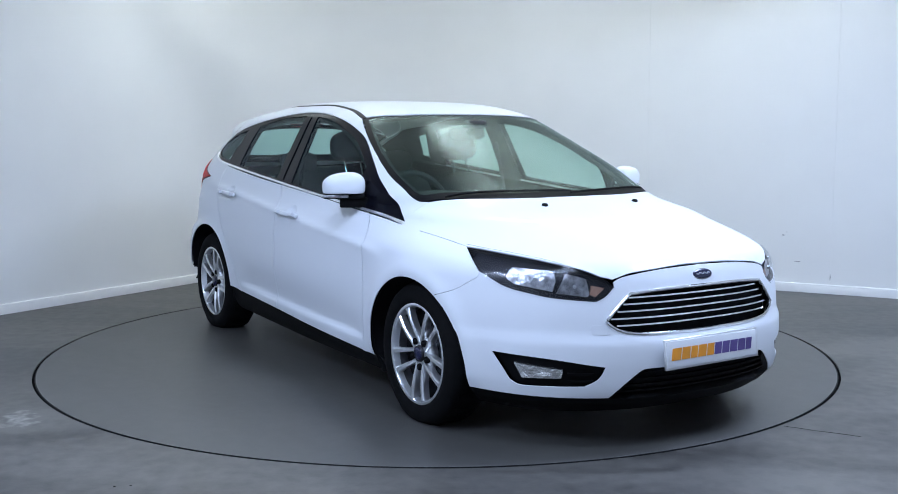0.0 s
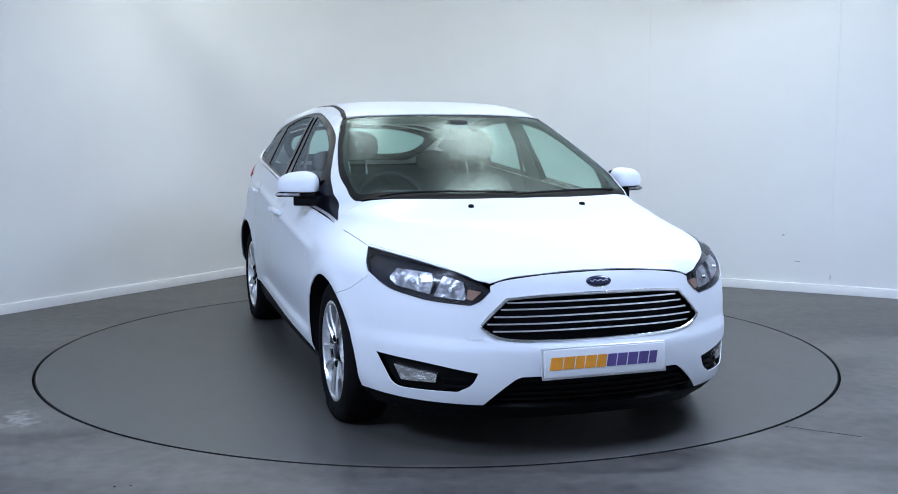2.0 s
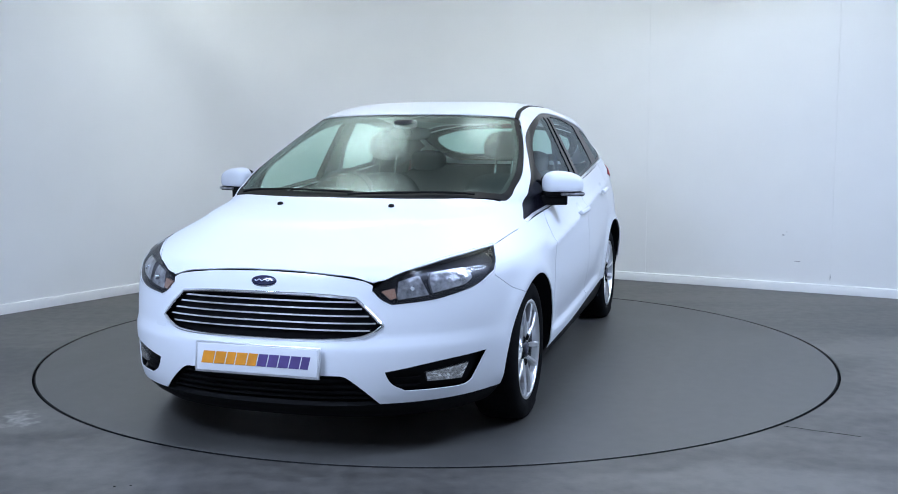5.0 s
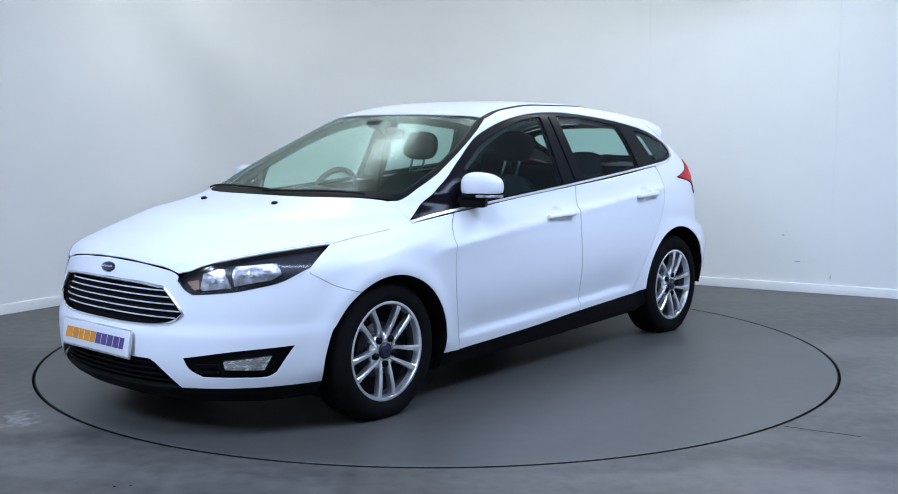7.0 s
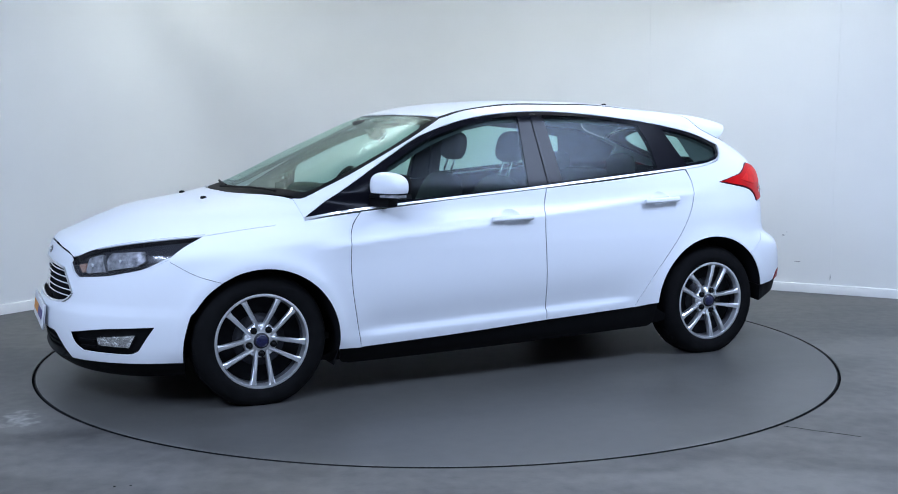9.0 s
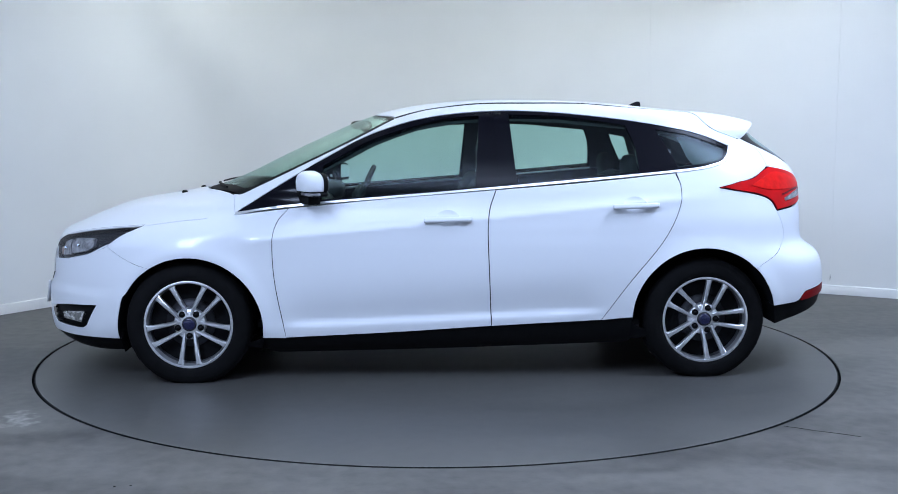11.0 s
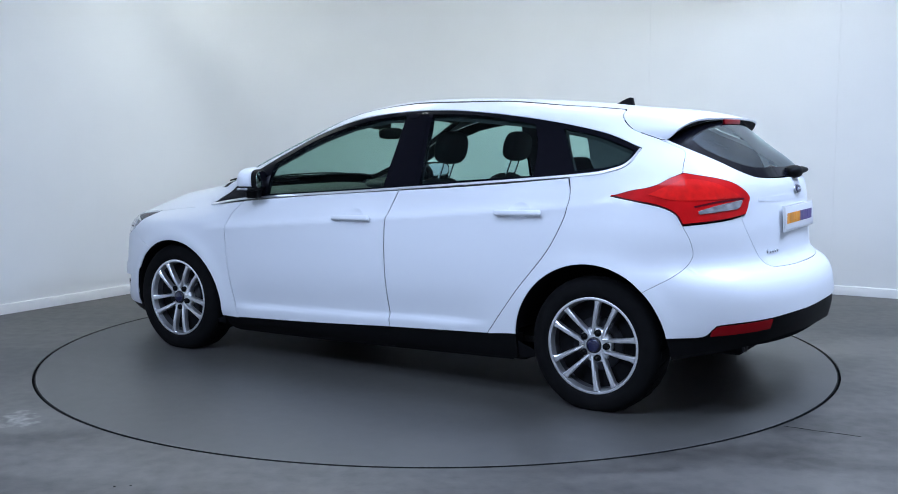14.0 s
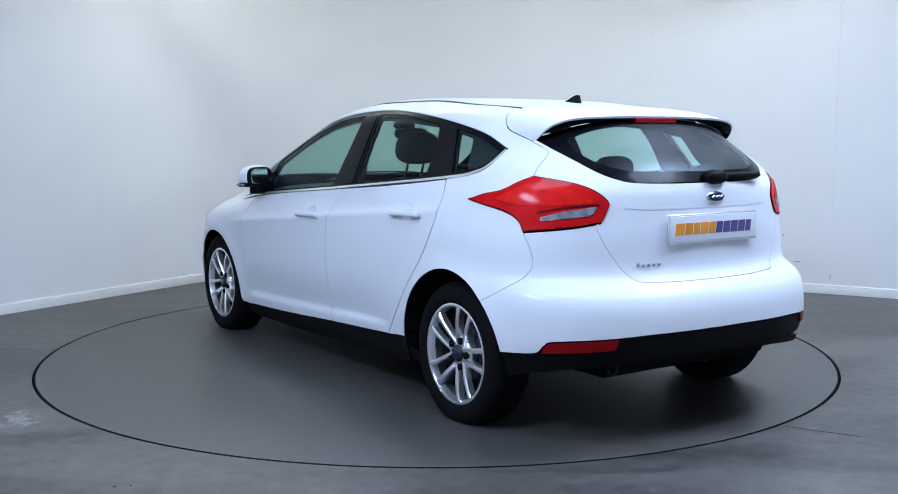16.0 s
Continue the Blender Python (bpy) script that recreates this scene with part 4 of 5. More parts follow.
        half_lines.append([a, (a[0] + (ex - a[0]) * .35, a[1] + (ey - a[1]) * .2, a[2] + (ez - a[2]) * .75), (ex, ey, ez)])
    lines = [[(x, -y, z) for x, y, z in ln] for ln in half_lines[:0:-1]] + half_lines
    verts = [p for ln in lines for p in ln]
    faces = [(i * 3 + k, i * 3 + k + 1, i * 3 + k + 4, i * 3 + k + 3) for i in range(len(lines) - 1) for k in range(2)]
    part("spoiler_underside", (verts, faces), SCREEN_BLACK, sp, "black underside and side blades of the spoiler")
    bm = bmesh.new()
    vs = box(bm, -.125, .125, -.006, .006, -.012, .012, bevel=.004)
    for v in vs:
        if v.is_valid:
            v.co = Vector((-1.672 + .06 * v.co.x ** 2 + v.co.y, v.co.x, 1.333 + v.co.z))
    part("brake_light", bm, DEEP_RED, car, "dark red high brake light")
    # Shark fin aerial.
    bm = bmesh.new()
    zt = float(top(-1.13, 0))
    A = [(-1.03, 0), (-1.07, .012), (-1.11, .034), (-1.135, .042), (-1.15, .040), (-1.155, 0)]
    L = [bm.verts.new((x, .016 if h < .02 else .006, zt - .004 + h)) for x, h in A]
    R = [bm.verts.new((x, -.016 if h < .02 else -.006, zt - .004 + h)) for x, h in A]
    bm.faces.new(L)
    bm.faces.new(R[::-1])
    for k in range(len(A)):
        j = (k + 1) % len(A)
        bm.faces.new((L[k], R[k], R[j], L[j]))
    part("aerial", bm, BLACK, car, "black fin aerial")
    # Windscreen wipers.
    for y0, y1, x0, x1 in ((-.62, .02, 1.155, 1.275), (.0, .58, 1.30, 1.165)):
        bm = bmesh.new()
        pts = []
        for k in np.linspace(0, 1, 12):
            x, y = x0 + (x1 - x0) * k + .02 * math.sin(math.pi * k), y0 + (y1 - y0) * k
            pts.append((x, y, float(top(x, y)) + .007))
        tube(bm, pts, .0055, 6)
        part("wiper", bm, BLACK, car, "black windscreen wiper")


def build_rear(car):
    seam_up = [rq("x", x, z) for x, z in smooth_run(SEAM_G)]
    lamp_top = [rq("x", -1.678, 1.104), rq("x", -1.84, 1.068), rq("x", -1.908, 1.008), rq("x", -1.912, .96), rq("x", -1.908, .917)]
    lamp = outline([rq("x", -1.390, 1.0), rq("x", -1.48, 1.027), rq("x", -1.569, 1.046), rq("x", -1.63, 1.082), rq("x", -1.675, 1.103)], lamp_top,
                   [rq("x", -1.908, .917), rq("x", -1.85, .898), rq("x", -1.708, .878)], [rq("x", -1.708, .878), rq("x", -1.672, .928), rq("x", -1.60, .960), rq("x", -1.48, .980), rq("x", -1.390, .998)])
    win_low = [rq("y", .001, 1.070), rq("y", .2, 1.071), rq("y", .36, 1.076), rq("y", .43, 1.088), rq("y", .50, 1.122), rq("y", .548, 1.178), rq("y", .588, 1.250)]
    gate_side = [rq("x", -1.908, .915), rq("x", -1.902, .895), rq("x", -1.947, .751), rq("y", .44, .69), rq("y", .40, .677)]
    gate_low = [rq("y", .40, .677), rq("y", .2, .672), rq("y", .001, .671)]
    runs = [win_low, [rq("y", .588, 1.250), seam_up[0]], seam_up, lamp_top, gate_side, gate_low]
    gate = skin("tailgate", outline(*runs, *[mirrored(r) for r in runs[::-1]]), on_rear, PAINT, car, "white painted tailgate", gap=.0012)
    # Rear window, a ledge with the grip, wiper, lettering bars.
    win = [[(-1.966, 0), (-1.958, .2), (-1.93, .36), (-1.905, .43), (-1.845, .498), (-1.722, .55), (-1.545, .588)], [(-1.545, .588), (-1.585, .50), (-1.622, .36), (-1.638, .18), (-1.642, 0)]]
    field = [[(-1.935, 0), (-1.925, .2), (-1.89, .36), (-1.82, .455), (-1.72, .498), (-1.645, .495)], [(-1.645, .495), (-1.66, .36), (-1.675, .18), (-1.68, 0)]]
    both = lambda rs: outline(*rs, *[[(x, -y) for x, y in r[::-1]] for r in rs[::-1]])
    skin("rear_window_border", both(win), on_top, PIANO, gate, "black border of the rear window", holes=(both(field),), off=-.004, gap=.001, flange=.01)
    skin("rear_window", both(field), on_top, REAR_GLASS, gate, "tinted rear window", off=-.004, gap=-.001, flange=0)
    bm = bmesh.new()
    pts = []
    for k in np.linspace(0, 1, 10):
        x, y = -1.945 + .035 * k, -.03 - .33 * k
        pts.append((x - .014, y - .03, 1.088 + .01 * k))
    tube(bm, pts, .012, 8)
    blob(bm, -1.966, -.06, 1.092, .040, .065, .032, 2.3, n=10)
    blob(bm, -1.955, -.20, 1.094, .020, .17, .017, 2.3, n=10)
    part("rear_wiper", bm, BLACK, gate, "black rear wiper")
    ledge = [rq("y", .43, .985), rq("y", .3, .992), rq("y", .001, .994)]
    under = [rq("y", .001, .966), rq("y", .3, .966), rq("y", .43, .974)]
    skin("grip_ledge", outline(ledge, mirrored(ledge), mirrored(under), under), on_rear, PAINT, gate, "white ledge above the plate", off=.0015, gap=0, flange=.004, cell=.014)
    badge(car, (-1.990, -.045, 1.010), (-1, 0, .25), .055, .024)
    number_plate(car, Matrix.Translation((-2.006, -.02, .882)) @ pose(0, 0, 0, 0, 0, 180) @ pose(0, 0, 0, 0, -4, 0), "rear")
    for i in range(5):
        bm = bmesh.new()
        y = .40 - i * .026
        u = 3 - q_of_y(y, .742, True)
        x0, y0, z0 = (float(c) for c in wrap(3 - u, .742))
        box(bm, -.0025, .0025, -.0115, .0115, -.006, .007 if i else .013, bevel=.001, m=pose(x0 - .001, y0, z0, 0, 0, 14))
        part("lettering_bar", bm, CHROME, gate, "small chrome lettering bar")
    for s in (1, -1):
        P = lamp if s > 0 else flip(lamp)
        tl = skin("tail_lamp", P, on_rear, LAMP_RIM, car, "large red tail lamp with a dark rim", off=.005, flange=.03)
        skin("red_lens", P, on_rear, RED, tl, "bright red lens", off=.008, gap=.006, flange=.006)
        w = outline([rq("x", -1.755, .940), rq("x", -1.82, .965), rq("x", -1.888, .985)], [rq("x", -1.892, .978), rq("x", -1.888, .950)], [rq("x", -1.880, .941), rq("x", -1.82, .930), rq("x", -1.765, .921)], [rq("x", -1.758, .926), rq("x", -1.755, .940)])
        facet = outline([rq("x", -1.56, 1.008), rq("x", -1.63, 1.045), rq("x", -1.70, 1.072), rq("x", -1.80, 1.055), rq("x", -1.885, 1.0)], [rq("x", -1.885, .995), rq("x", -1.78, .985), rq("x", -1.66, .985), rq("x", -1.56, 1.006)])
        skin("lens_facet", facet if s > 0 else flip(facet), on_rear, BRIGHT_RED, tl, "brighter raised upper field of the lens", off=.011, gap=0, flange=.004, cell=.014)
        band = outline([rq("x", -1.74, .960), rq("x", -1.82, .981), rq("x", -1.893, .993)], [rq("x", -1.897, .985), rq("x", -1.82, .972), rq("x", -1.742, .952)])
        skin("lamp_divider", band if s > 0 else flip(band), on_rear, LAMP_RIM, tl, "dark red divider between the lamp's fields", off=.0095, gap=0, flange=.004, cell=.012)
        skin("clear_strip", w if s > 0 else flip(w), on_rear, CLEAR, tl, "clear reversing lamp", off=.012, flange=.006)
        skin("strip_bowl", w if s > 0 else flip(w), on_rear, SMOKED, tl, "grey smoked bowl of the reversing lamp", off=.013, gap=.0055, flange=.003)
    # Bumper, black valance, reflectors, exhaust.
    b_top = gate_low[::-1]
    b_side = gate_side[::-1]
    b_lamp = [rq("x", -1.903, .912), rq("x", -1.85, .894), rq("x", -1.708, .874)]
    b_seam = [rq("x", x, z) for x, z in smooth_run(SEAM_R)]
    b_arch = [rq("x", -1.312 - .374 * math.cos(radians(a)), .318 + .374 * math.sin(radians(a))) for a in (46, 36, 26, 16, 12)]
    b_low = [rq("x", -1.678, .390), rq("x", -1.82, .402), rq("x", -1.862, .438), rq("x", -1.90, .456), rq("y", .57, .473), rq("y", .43, .481), rq("y", .2, .484), rq("y", .001, .485)]
    runs = [b_top, b_side, b_lamp, b_seam, b_arch, b_low]
    bumper = skin("rear_bumper", outline(*runs, *[mirrored(r) for r in runs[::-1]]), on_rear, PAINT, car, "white painted rear bumper", gap=.0008)
    v_low = [rq("y", .001, .375), rq("y", .45, .376), rq("x", -1.95, .342), rq("x", -1.80, .31), rq("x", -1.695, .287)]
    runs = [b_low[::-1], v_low[::-1]]
    top_run = [rq("x", -1.678, .388)] + [(u, z - .004) for u, z in b_low[1:]]
    skin("rear_valance", outline(top_run, mirrored(top_run), mirrored(v_low[::-1]), v_low), on_rear, BLACK, car, "matt black lower rear valance", off=-.008, flange=.10)
    refl = outline([rq("x", -1.856, .425), rq("x", -1.868, .436), rq("x", -1.90, .450), rq("y", .575, .467)], [rq("y", .575, .467), rq("y", .59, .424)], [rq("y", .59, .424), rq("x", -1.92, .410), rq("x", -1.85, .404)], [rq("x", -1.85, .404), rq("x", -1.856, .425)])
    for s in (1, -1):
        skin("reflector", refl if s > 0 else flip(refl), on_rear, DEEP_RED, bumper, "dark red reflector", off=.002, flange=.012, gap=.001)
    bm = bmesh.new()
    vs, fs = spun([(.024, -.07), (.028, -.07), (.028, .06), (.024, .06), (.024, -.07)], 20)
    m = pose(-1.85, .45, .31, 0, 0, 90)
    part("exhaust_pipe", ([tuple(m @ Vector(v)) for v in vs], fs), DARK_ALLOY, car, "dull metal exhaust pipe")


def wheel(car, x, y, s, turn):
    """One wheel; its own y axis points out of the car."""
    w = new("wheel")
    w.parent = car
    tagged(w, "alloy wheel with five paired spokes and black tyre")
    w.location = (x, y, .316)
    w.rotation_euler = (0, 0, 0 if s > 0 else math.pi)
    R, B = .316, .222
    prof = [(B - .004, -.09), (B + .03, -.104), (.29, -.1), (.308, -.082), (R, -.06), (R, .06), (.310, .076), (.300, .090), (.285, .0985), (.262, .1035), (.245, .1025), (.232, .0985), (B - .002, .092)]
    vs, fs = spun(prof, 96)
    vs = [(vx * (1.012 if vz < -.25 else 1), vy * (1.05 if vz < -.26 else 1), max(vz, -.3013)) for vx, vy, vz in vs]
    ty = part("tyre", (vs, fs), RUBBER, w, "black rubber tyre")
    ty.data.set_sharp_from_angle(angle=radians(35))
    bm = bmesh.new()
    for k in range(60):
        a = 2 * math.pi * k / 60
        if math.cos(a) < -.93:
            continue
        box(bm, -.010, .010, -.058, .058, -.003, .0022, m=Matrix.Rotation(-a, 4, "Y") @ pose(0, 0, R, 0, 0, 12 if k % 2 else -12))
    part("tread", bm, RUBBER, ty)
    part("barrel", spun([(B - .001, -.088), (B - .016, -.08), (B - .020, .040), (B - .0185, .062)], 72), SHADED_BARREL, w, "inner barrel, greyed for the shade inside the wheel")
    rim = part("rim", spun([(B - .0185, .062), (B - .014, .080), (B - .013, .088), (B - .010, .0945), (B - .002, .0955), (B + .0035, .093), (B + .003, .088)], 72), ALLOY, w, "silver alloy rim")
    rim.data.set_sharp_from_angle(angle=radians(40))
    # Ten tapered spokes in five pairs.
    for k in range(5):
        base = 2 * math.pi * k / 5 + turn
        for d in (-1, 1):
            bm = bmesh.new()
            prev = None
            for i in range(9):
                f = i / 8
                r = .050 + (.208 - .050) * f
                ang = base + d * math.asin((.0235 + .0215 * f) / r)
                wd = .0085 + .0035 * f + .004 * (f > .9)
                yy = .070 + .022 * math.sin(min(f * 1.1, 1) * math.pi / 2) - .006 * f
                c = Vector((r * math.cos(ang), yy, r * math.sin(ang)))
                t = Vector((-math.sin(ang), 0, math.cos(ang)))
                ring = [bm.verts.new(c + t * wd), bm.verts.new(c + t * wd * .55 + Vector((0, .006, 0))), bm.verts.new(c - t * wd * .55 + Vector((0, .006, 0))), bm.verts.new(c - t * wd),
                        bm.verts.new(c - t * wd * .8 - Vector((0, .03, 0))), bm.verts.new(c + t * wd * .8 - Vector((0, .03, 0)))]
                if prev:
                    for j in range(6):
                        bm.faces.new((prev[j], prev[(j + 1) % 6], ring[(j + 1) % 6], ring[j]))
                prev = ring
            part("spoke", bm, ALLOY, w)
    hub = part("hub", spun([(.0, .072), (.036, .074), (.068, .071), (.080, .064), (.084, .045), (.076, .02)], 40), ALLOY, w)
    cap = part("centre_cap", spun([(.0, .088), (.022, .0875), (.030, .085), (.032, .07)], 32), BLUE, w, "dark blue centre cap")
    part("cap_ring", spun([(.0300, .0855), (.0345, .085), (.038, .07)], 32), DARK_ALLOY, cap)
    # Nuts and hole rims are black to stand for the recesses' shade.
    for k in range(5):
        a = 2 * math.pi * k / 5 + turn
        cx, cz = .060 * math.cos(a), .060 * math.sin(a)
        vs, fs = spun([(.0, .086), (.007, .0855), (.0085, .079), (.0140, .0785), (.0150, .082), (.0165, .066)], 16)
        part("nut_and_hole", ([(vx + cx, vy, vz + cz) for vx, vy, vz in vs], fs), BLACK, w, "wheel nut in its hole, blackened for the shade there")
    part("brake_disc", spun([(.06, .027), (.125, .027), (.125, .023), (.06, .023), (.06, .027)], 48), DARK_ALLOY, w, "dull brake disc")
    # Black disc standing in for the shade behind the spokes.
    part("spoke_shade", spun([(.0, .022), (.204, .022)], 48), SHELL, w)
    return w


def build_under(car):
    # Dark inner shell under the panels, with the wheel wells left open.
    wells = ([(1.316 + .372 * math.cos(a), .29 + .372 * math.sin(a)) for a in np.linspace(0, 2 * math.pi, 48)[:-1]], [(-1.312 + .378 * math.cos(a), .318 + .378 * math.sin(a)) for a in np.linspace(0, 2 * math.pi, 48)[:-1]])
    for s in (1, -1):
        pf, pr = wells
        outer = outline([(1.62, .80), (1.1, .85), (.6, .92), (-.4, 1.0), (-1.2, 1.07), (-1.62, 1.09)], [(-1.66, 1.07), (-1.70, .5)], arch(-1.312, .318, .378, 150, 0, 14), [(-.93, .31), (-.9, .2), (.9, .17), (.947, .24)], arch(1.316, .29, .372, 180, 12, 14), [(1.69, .5), (1.62, .80)])
        skin("inner_shell", outer, on_side(s), SHELL, car, "dark inner body shell", off=-.022, flange=0, gap=0, cell=.05)
        for hx, hz, r in ((1.316, .29, .37), (-1.312, .318, .376)):
            verts, faces = [], []
            n = 26
            for i in range(n + 1):
                a = radians(-20 + 220 * i / n) if hx > 0 else radians(6 + 166 * i / n)
                for yy in (.885 if hx > 0 else .88, .50):
                    verts.append((hx + r * math.cos(a), s * (float(half(hx + r * math.cos(a), max(hz + r * math.sin(a), .2))) - .012 if yy > .6 else .50), hz + r * math.sin(a)))
            k = len(verts)
            verts.append((hx, s * .5, hz))
            for i in range(n):
                faces.append((2 * i, 2 * i + 1, 2 * i + 3, 2 * i + 2))
                faces.append((2 * i + 1, k, 2 * i + 3))
            part("wheel_well", (verts, faces), SHELL, car, "black wheel well liner")
    nose = [wq("f", .001, .742), wq("f", .40, .715), wq("x", 1.9, .77), wq("x", 1.60, .81)]
    runs = [nose, [wq("x", 1.60, .81), wq("x", 1.70, .6)], [wq("x", 1.70, .6), wq("x", 1.70, .18)], [wq("x", 1.70, .18), wq("f", .001, .18)]]
    skin("nose_shell", outline(*runs, *[mirrored(r) for r in runs[::-1]]), on_wrap, SHELL, car, "dark inner body shell", off=-.062, flange=0, gap=0, cell=.05)
    runs = [[rq("y", .001, 1.045), rq("y", .40, 1.05), rq("x", -1.66, 1.09)], [rq("x", -1.66, 1.09), rq("x", -1.70, .7), rq("x", -1.70, .33)], [rq("x", -1.70, .33), rq("y", .001, .35)]]
    skin("tail_shell", outline(*runs, *[mirrored(r) for r in runs[::-1]]), on_rear, SHELL, car, "dark inner body shell", off=-.03, flange=0, gap=0, cell=.05)
    ring = [[(2.03, 0), (2.0, .42), (1.8, .62), (1.56, .72), (1.2, .75), (1.09, .66)], [(1.09, .66), (1.30, .0)]]
    skin("cowl_shell", outline(*ring, *[[(x, -y) for x, y in r[::-1]] for r in ring[::-1]]), on_top, SHELL, car, "dark inner body shell", off=-.03, flange=0, gap=0, cell=.05)
    bm = bmesh.new()
    box(bm, -.95, .95, -.78, .78, .19, .24, bevel=.02)
    box(bm, .95, 2.06, -.5, .5, .19, .26, bevel=.02)
    box(bm, -1.9, -.95, -.5, .5, .27, .36, bevel=.02)
    part("underbody", bm, SHELL, car, "dark underbody")


def seat(car, x, y):
    st = new("front_seat")
    st.parent = car
    tagged(st, "dark grey cloth seat with headrest")
    st.location = (x, y, 0)
    bm = bmesh.new()
    blob(bm, .25, 0, .50, .30, .26, .10, 3.2)
    part("cushion", bm, SEAT, st)
    bm = bmesh.new()
    m = pose(-.07, 0, .52, 0, -17, 0)
    for v in blob(bm, 0, 0, .265, .080, .25, .275, 3.0):
        v.co.y *= 1 - .22 * max(0, v.co.z - .3)
        v.co = m @ v.co
    part("backrest", bm, SEAT, st)
    bm = bmesh.new()
    m = pose(-.285, 0, 1.20, 0, -12, 0)
    for v in blob(bm, 0, 0, 0, .05, .130, .088, 3.0):
        v.co.y *= 1 - .8 * max(0, v.co.z)
        v.co = m @ v.co
    part("headrest", bm, SEAT, st)
    for yy in (-.05, .05):
        bm = bmesh.new()
        tube(bm, [(-.215, yy, .98), (-.275, yy, 1.14)], .007, 6)
        part("headrest_post", bm, CHROME, st)


def build_cabin(car):
    seat(car, .02, .37)
    seat(car, .02, -.37)
    bm = bmesh.new()
    blob(bm, -.62, 0, .52, .28, .64, .11, 4)
    m = pose(-.86, 0, .55, 0, -22, 0)
    blob(bm, 0, 0, .24, .08, .62, .30, 4, m=m)
    bench = part("rear_bench", bm, SEAT, car, "dark grey cloth rear bench")
    for y in (-.36, .36):
        bm = bmesh.new()
        blob(bm, -1.02, y, 1.085, .045, .125, .075, 2.8)
        part("rear_headrest", bm, SEAT, bench, "dark grey headrest")
    bm = bmesh.new()
    vs = blob(bm, .95, 0, .80, .30, .70, .155, 4)
    part("dashboard", bm, DASH, car, "dark plastic dashboard")
    bm = bmesh.new()
    blob(bm, .70, -.37, .93, .10, .17, .06, 3)
    part("instrument_hood", bm, DASH, car)
    bm = bmesh.new()
    m = pose(.50, -.37, .90, 0, -25, 0)
    tube(bm, [m @ Vector((0, .185 * math.cos(a), .185 * math.sin(a))) for a in np.linspace(0, 2 * math.pi, 40)[:-1]], .016, 8, closed=True)
    st = part("steering_wheel", bm, DASH, car, "black steering wheel")
    bm = bmesh.new()
    blob(bm, .02, 0, 0, .03, .07, .06, 2.5, m=m)
    for a in (0, math.pi, -math.pi / 2):
        tube(bm, [m @ Vector((0, .05 * math.cos(a), .05 * math.sin(a))), m @ Vector((0, .18 * math.cos(a), .18 * math.sin(a)))], .013, 6)
    part("steering_boss", bm, DASH, st)
    bm = bmesh.new()
    blob(bm, .40, 0, 1.275, .018, .115, .034, 3.5, m=Matrix.Identity(4))
    tube(bm, [(.43, 0, 1.28), (.50, 0, 1.335)], .02, 8)
    part("cabin_mirror", bm, DASH, car, "black rear view mirror")
    bm = bmesh.new()
    blob(bm, .48, -.0, 1.325, .06, .06, .025, 3)
    part("sensor_cover", bm, DASH, car)
    liner = [[(.27, 0), (.25, .40), (.22, .565)], [(.22, .565), (-.3, .55), (-1.0, .53), (-1.3, .48)], [(-1.3, .48), (-1.5, .3), (-1.54, 0)]]
    skin("headlining", outline(*liner, *[[(x, -y) for x, y in r[::-1]] for r in liner[::-1]]), on_top, LINING, car, "pale headlining", off=-.035, flange=0, gap=0, cell=.05)
    for s in (1, -1):
        band = outline([(x, s * (y - .004)) for x, y in SCREEN_SIDE], [(x - .004, s * (y - .045)) for x, y in SCREEN_SIDE[::-1]])
        skin("screen_pillar_lining", band, on_top, DASH, car, "dark lining along the windscreen", off=-.022, flange=0, gap=0, cell=.04)
        rail = outline([(.95, .985), (.6, 1.185), (.38, 1.292), (.07, 1.378), (-.35, 1.408), (-.83, 1.372), (-1.26, 1.302), (-1.5, 1.22)], [(-1.5, 1.22), (-1.62, 1.12)], [(-1.62, 1.10), (-1.30, 1.11), (-1.20, 1.27)], [(-1.20, 1.27), (-.83, 1.325), (-.35, 1.362), (.06, 1.33), (.36, 1.245), (.60, 1.125), (.93, .95)])
        skin("pillar_lining", rail, on_side(s), DASH, car, "dark pillar lining", off=-.03, flange=0, gap=0, cell=.04)
        post = outline([(-.15, .99), (-.16, 1.38)], [(-.16, 1.38), (-.32, 1.385)], [(-.32, 1.385), (-.35, 1.0)])
        skin("belt_post", post, on_side(s), DASH, car, "dark door post lining", off=-.035, flange=0, gap=0, cell=.05)
        bm = bmesh.new()
        tube(bm, [(-.25, s * .66, 1.22), (-.24, s * .70, 1.0), (-.2, s * .74, .7)], .012, 6)
        part("seat_belt", bm, SEAT, car, "dark seat belt")
        quarter = [(-1.06, 1.34), (-1.26, 1.325), (-1.36, 1.312), (-1.42, 1.282), (-1.54, 1.240), (-1.635, 1.198), (-1.66, 1.10), (-1.55, 1.04), (-1.3, 1.0), (-1.15, 1.0), (-1.17, 1.11)]
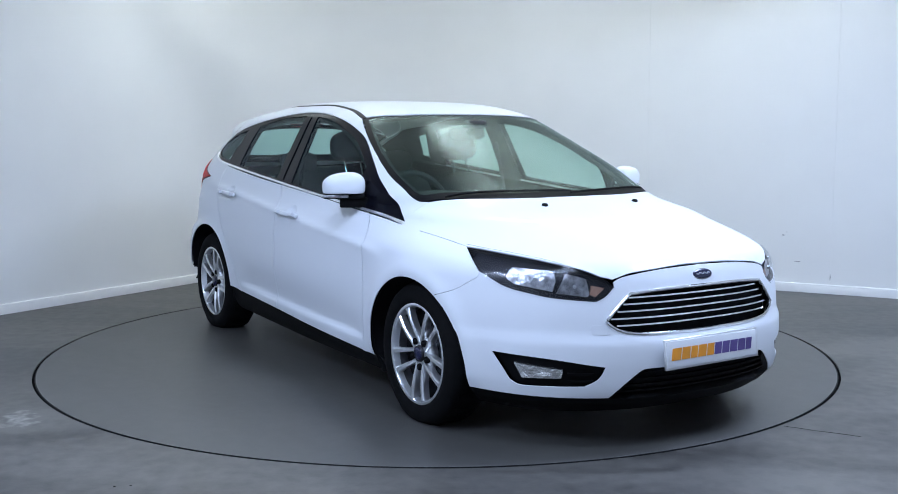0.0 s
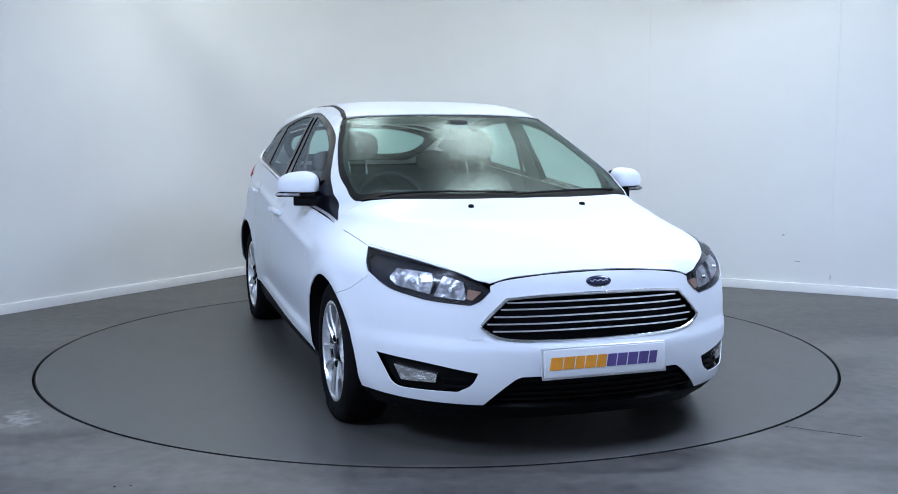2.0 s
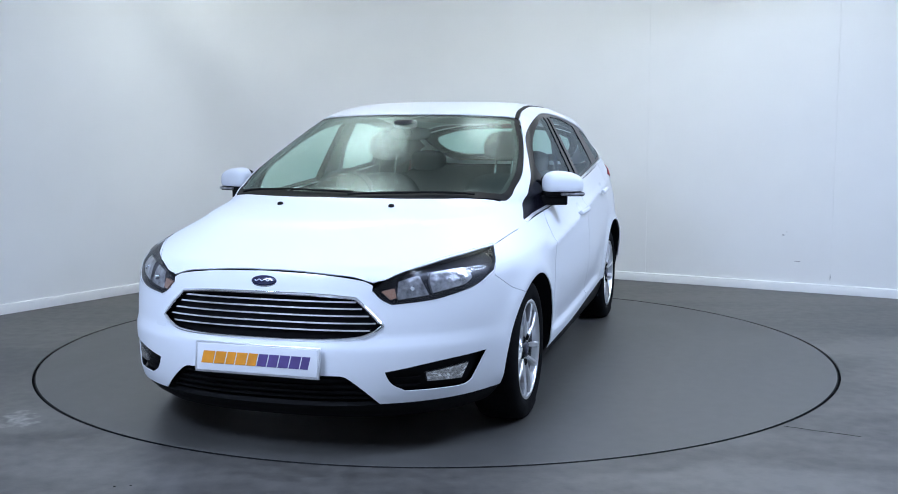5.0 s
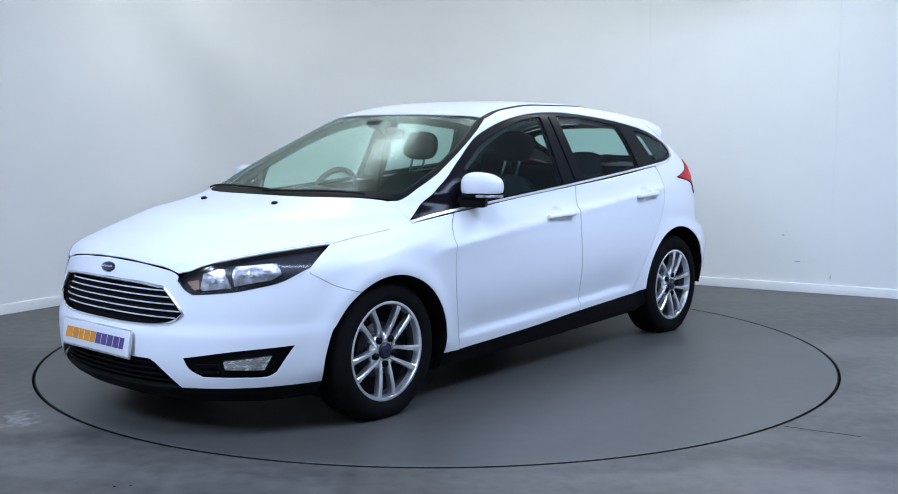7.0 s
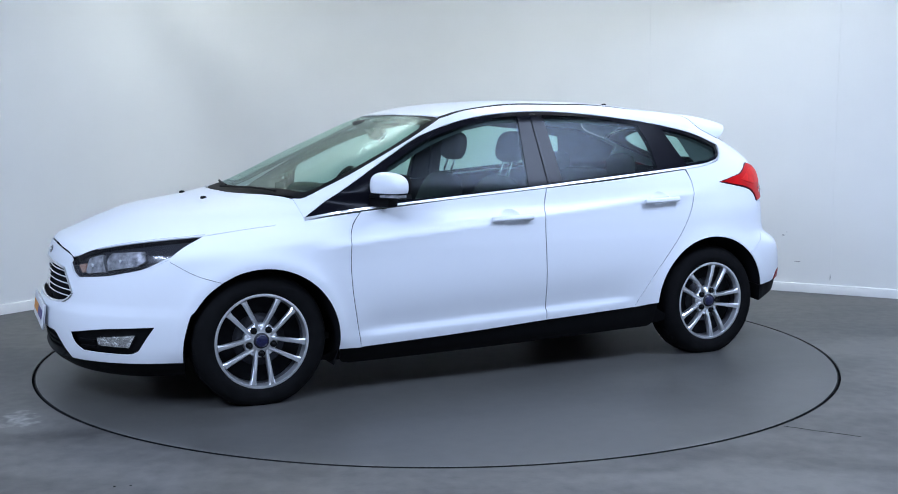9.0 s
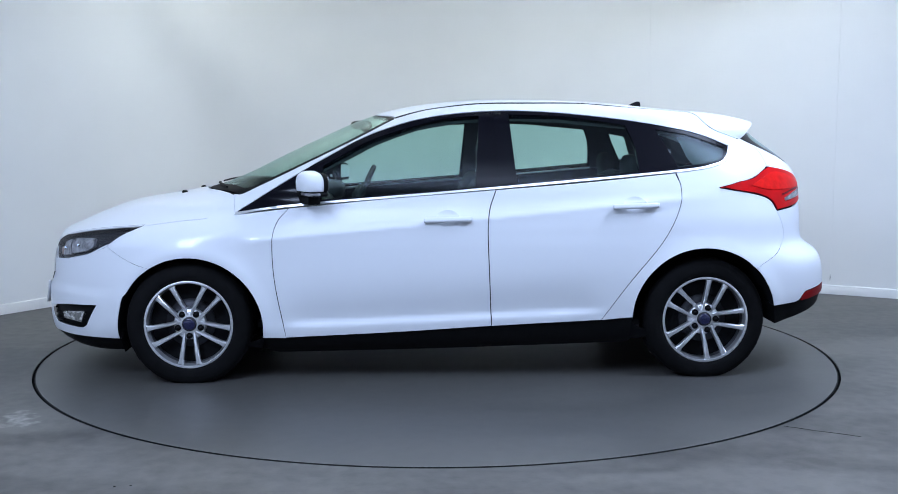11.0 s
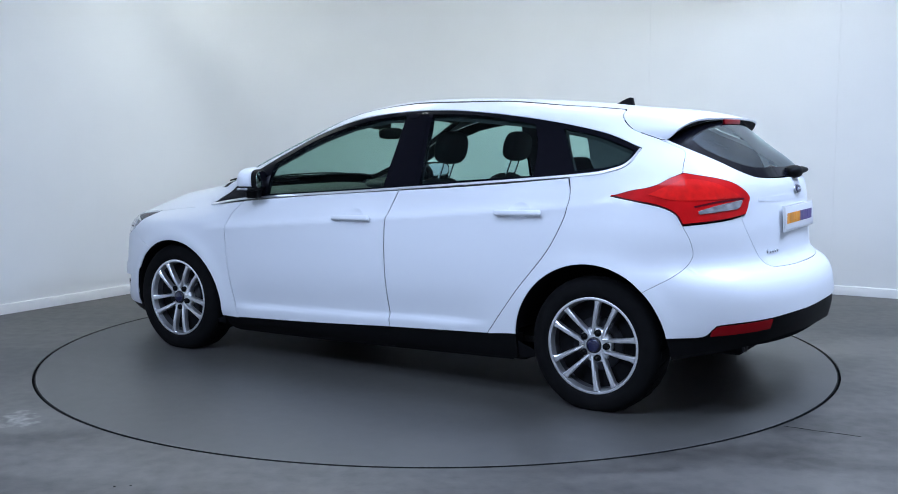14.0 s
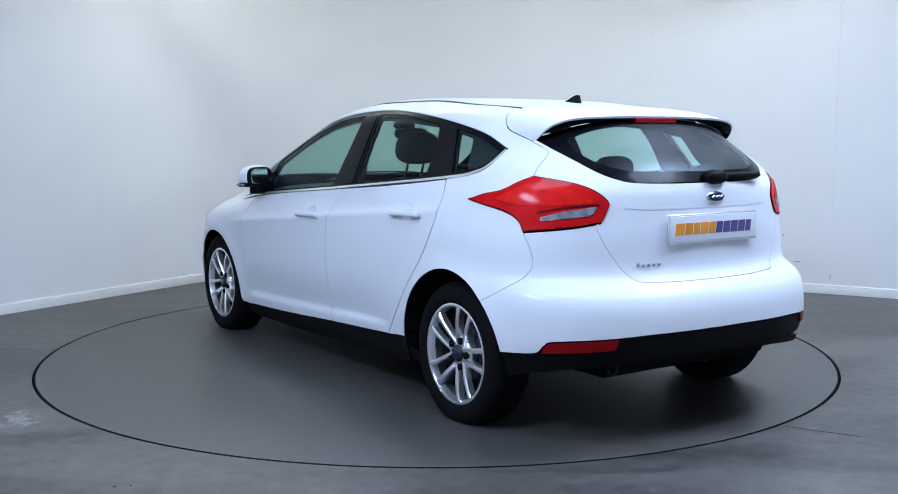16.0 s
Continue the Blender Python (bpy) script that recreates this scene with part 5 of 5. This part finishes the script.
        skin("quarter_lining", quarter, on_side(s), DASH, car, "dark lining round the small rear window", off=-.022, flange=0, gap=0, cell=.03,
             holes=([(-1.19, 1.113), (-1.35, 1.139), (-1.418, 1.166), (-1.435, 1.202), (-1.26, 1.262), (-1.09, 1.292)],))
        post = outline([(-1.0, 1.06), (-.94, 1.33)], [(-.94, 1.33), (-1.09, 1.31)], [(-1.09, 1.31), (-1.19, 1.08)])
        skin("rear_post_lining", post, on_side(s), DASH, car, "dark rear door post lining", off=-.03, flange=0, gap=0, cell=.05)
    bm = bmesh.new()
    box(bm, -1.78, -1.10, -.60, .60, .955, .98, bevel=.008)
    part("parcel_shelf", bm, SEAT, car, "dark parcel shelf")
    bm = bmesh.new()
    box(bm, -1.05, 1.0, -.72, .72, .27, .30)
    part("cabin_floor", bm, SEAT, car, "dark cabin carpet")


def build_car():
    car = tagged(new("car"), "white five-door hatchback with black trim parked on the turntable", "car")
    build_under(car)
    build_cabin(car)
    build_sides(car)
    build_front(car)
    build_top(car)
    build_rear(car)
    for x in (1.324, -1.324):
        for s in (1, -1):
            wheel(car, x, s * (.785 if x > 0 else .752), s, -math.pi / 2 if x > 0 else math.pi)
    return car


build_room()
build_lamps()
turntable = build_turntable()
car = build_car()

# The turntable's turn, in degrees by the second: the car's nose faces the camera at 0.
TURN = ((0, -32.08), (.5, -31.02), (1, -28.34), (1.5, -24.2), (2, -18.4), (2.5, -12.5), (3, -6.3), (3.5, -.49), (4, 5.69), (4.2, 8.12), (6.3, 32.98), (6.5, 35.35), (7, 41.4), (7.5, 47.2),
        (8, 53.25), (8.5, 59.05), (9, 65.1), (9.2, 67.35), (11.3, 91.64), (11.5, 93.95), (12, 99.74), (12.5, 105.43), (13, 111.41), (13.5, 117.15), (14, 123.1), (14.5, 128.95), (15, 135.0), (15.5, 140.7), (16, 146.8))


def motions():
    walk(car, [(t, pose(0, 0, 0, 0, 0, -90 - a) @ pose(-.0367, -.0416, -.014)) for t, a in TURN])
    walk(turntable, [(t, pose(0, DISC_Y, 0, 0, 0, -90 - a)) for t, a in TURN])


motions()
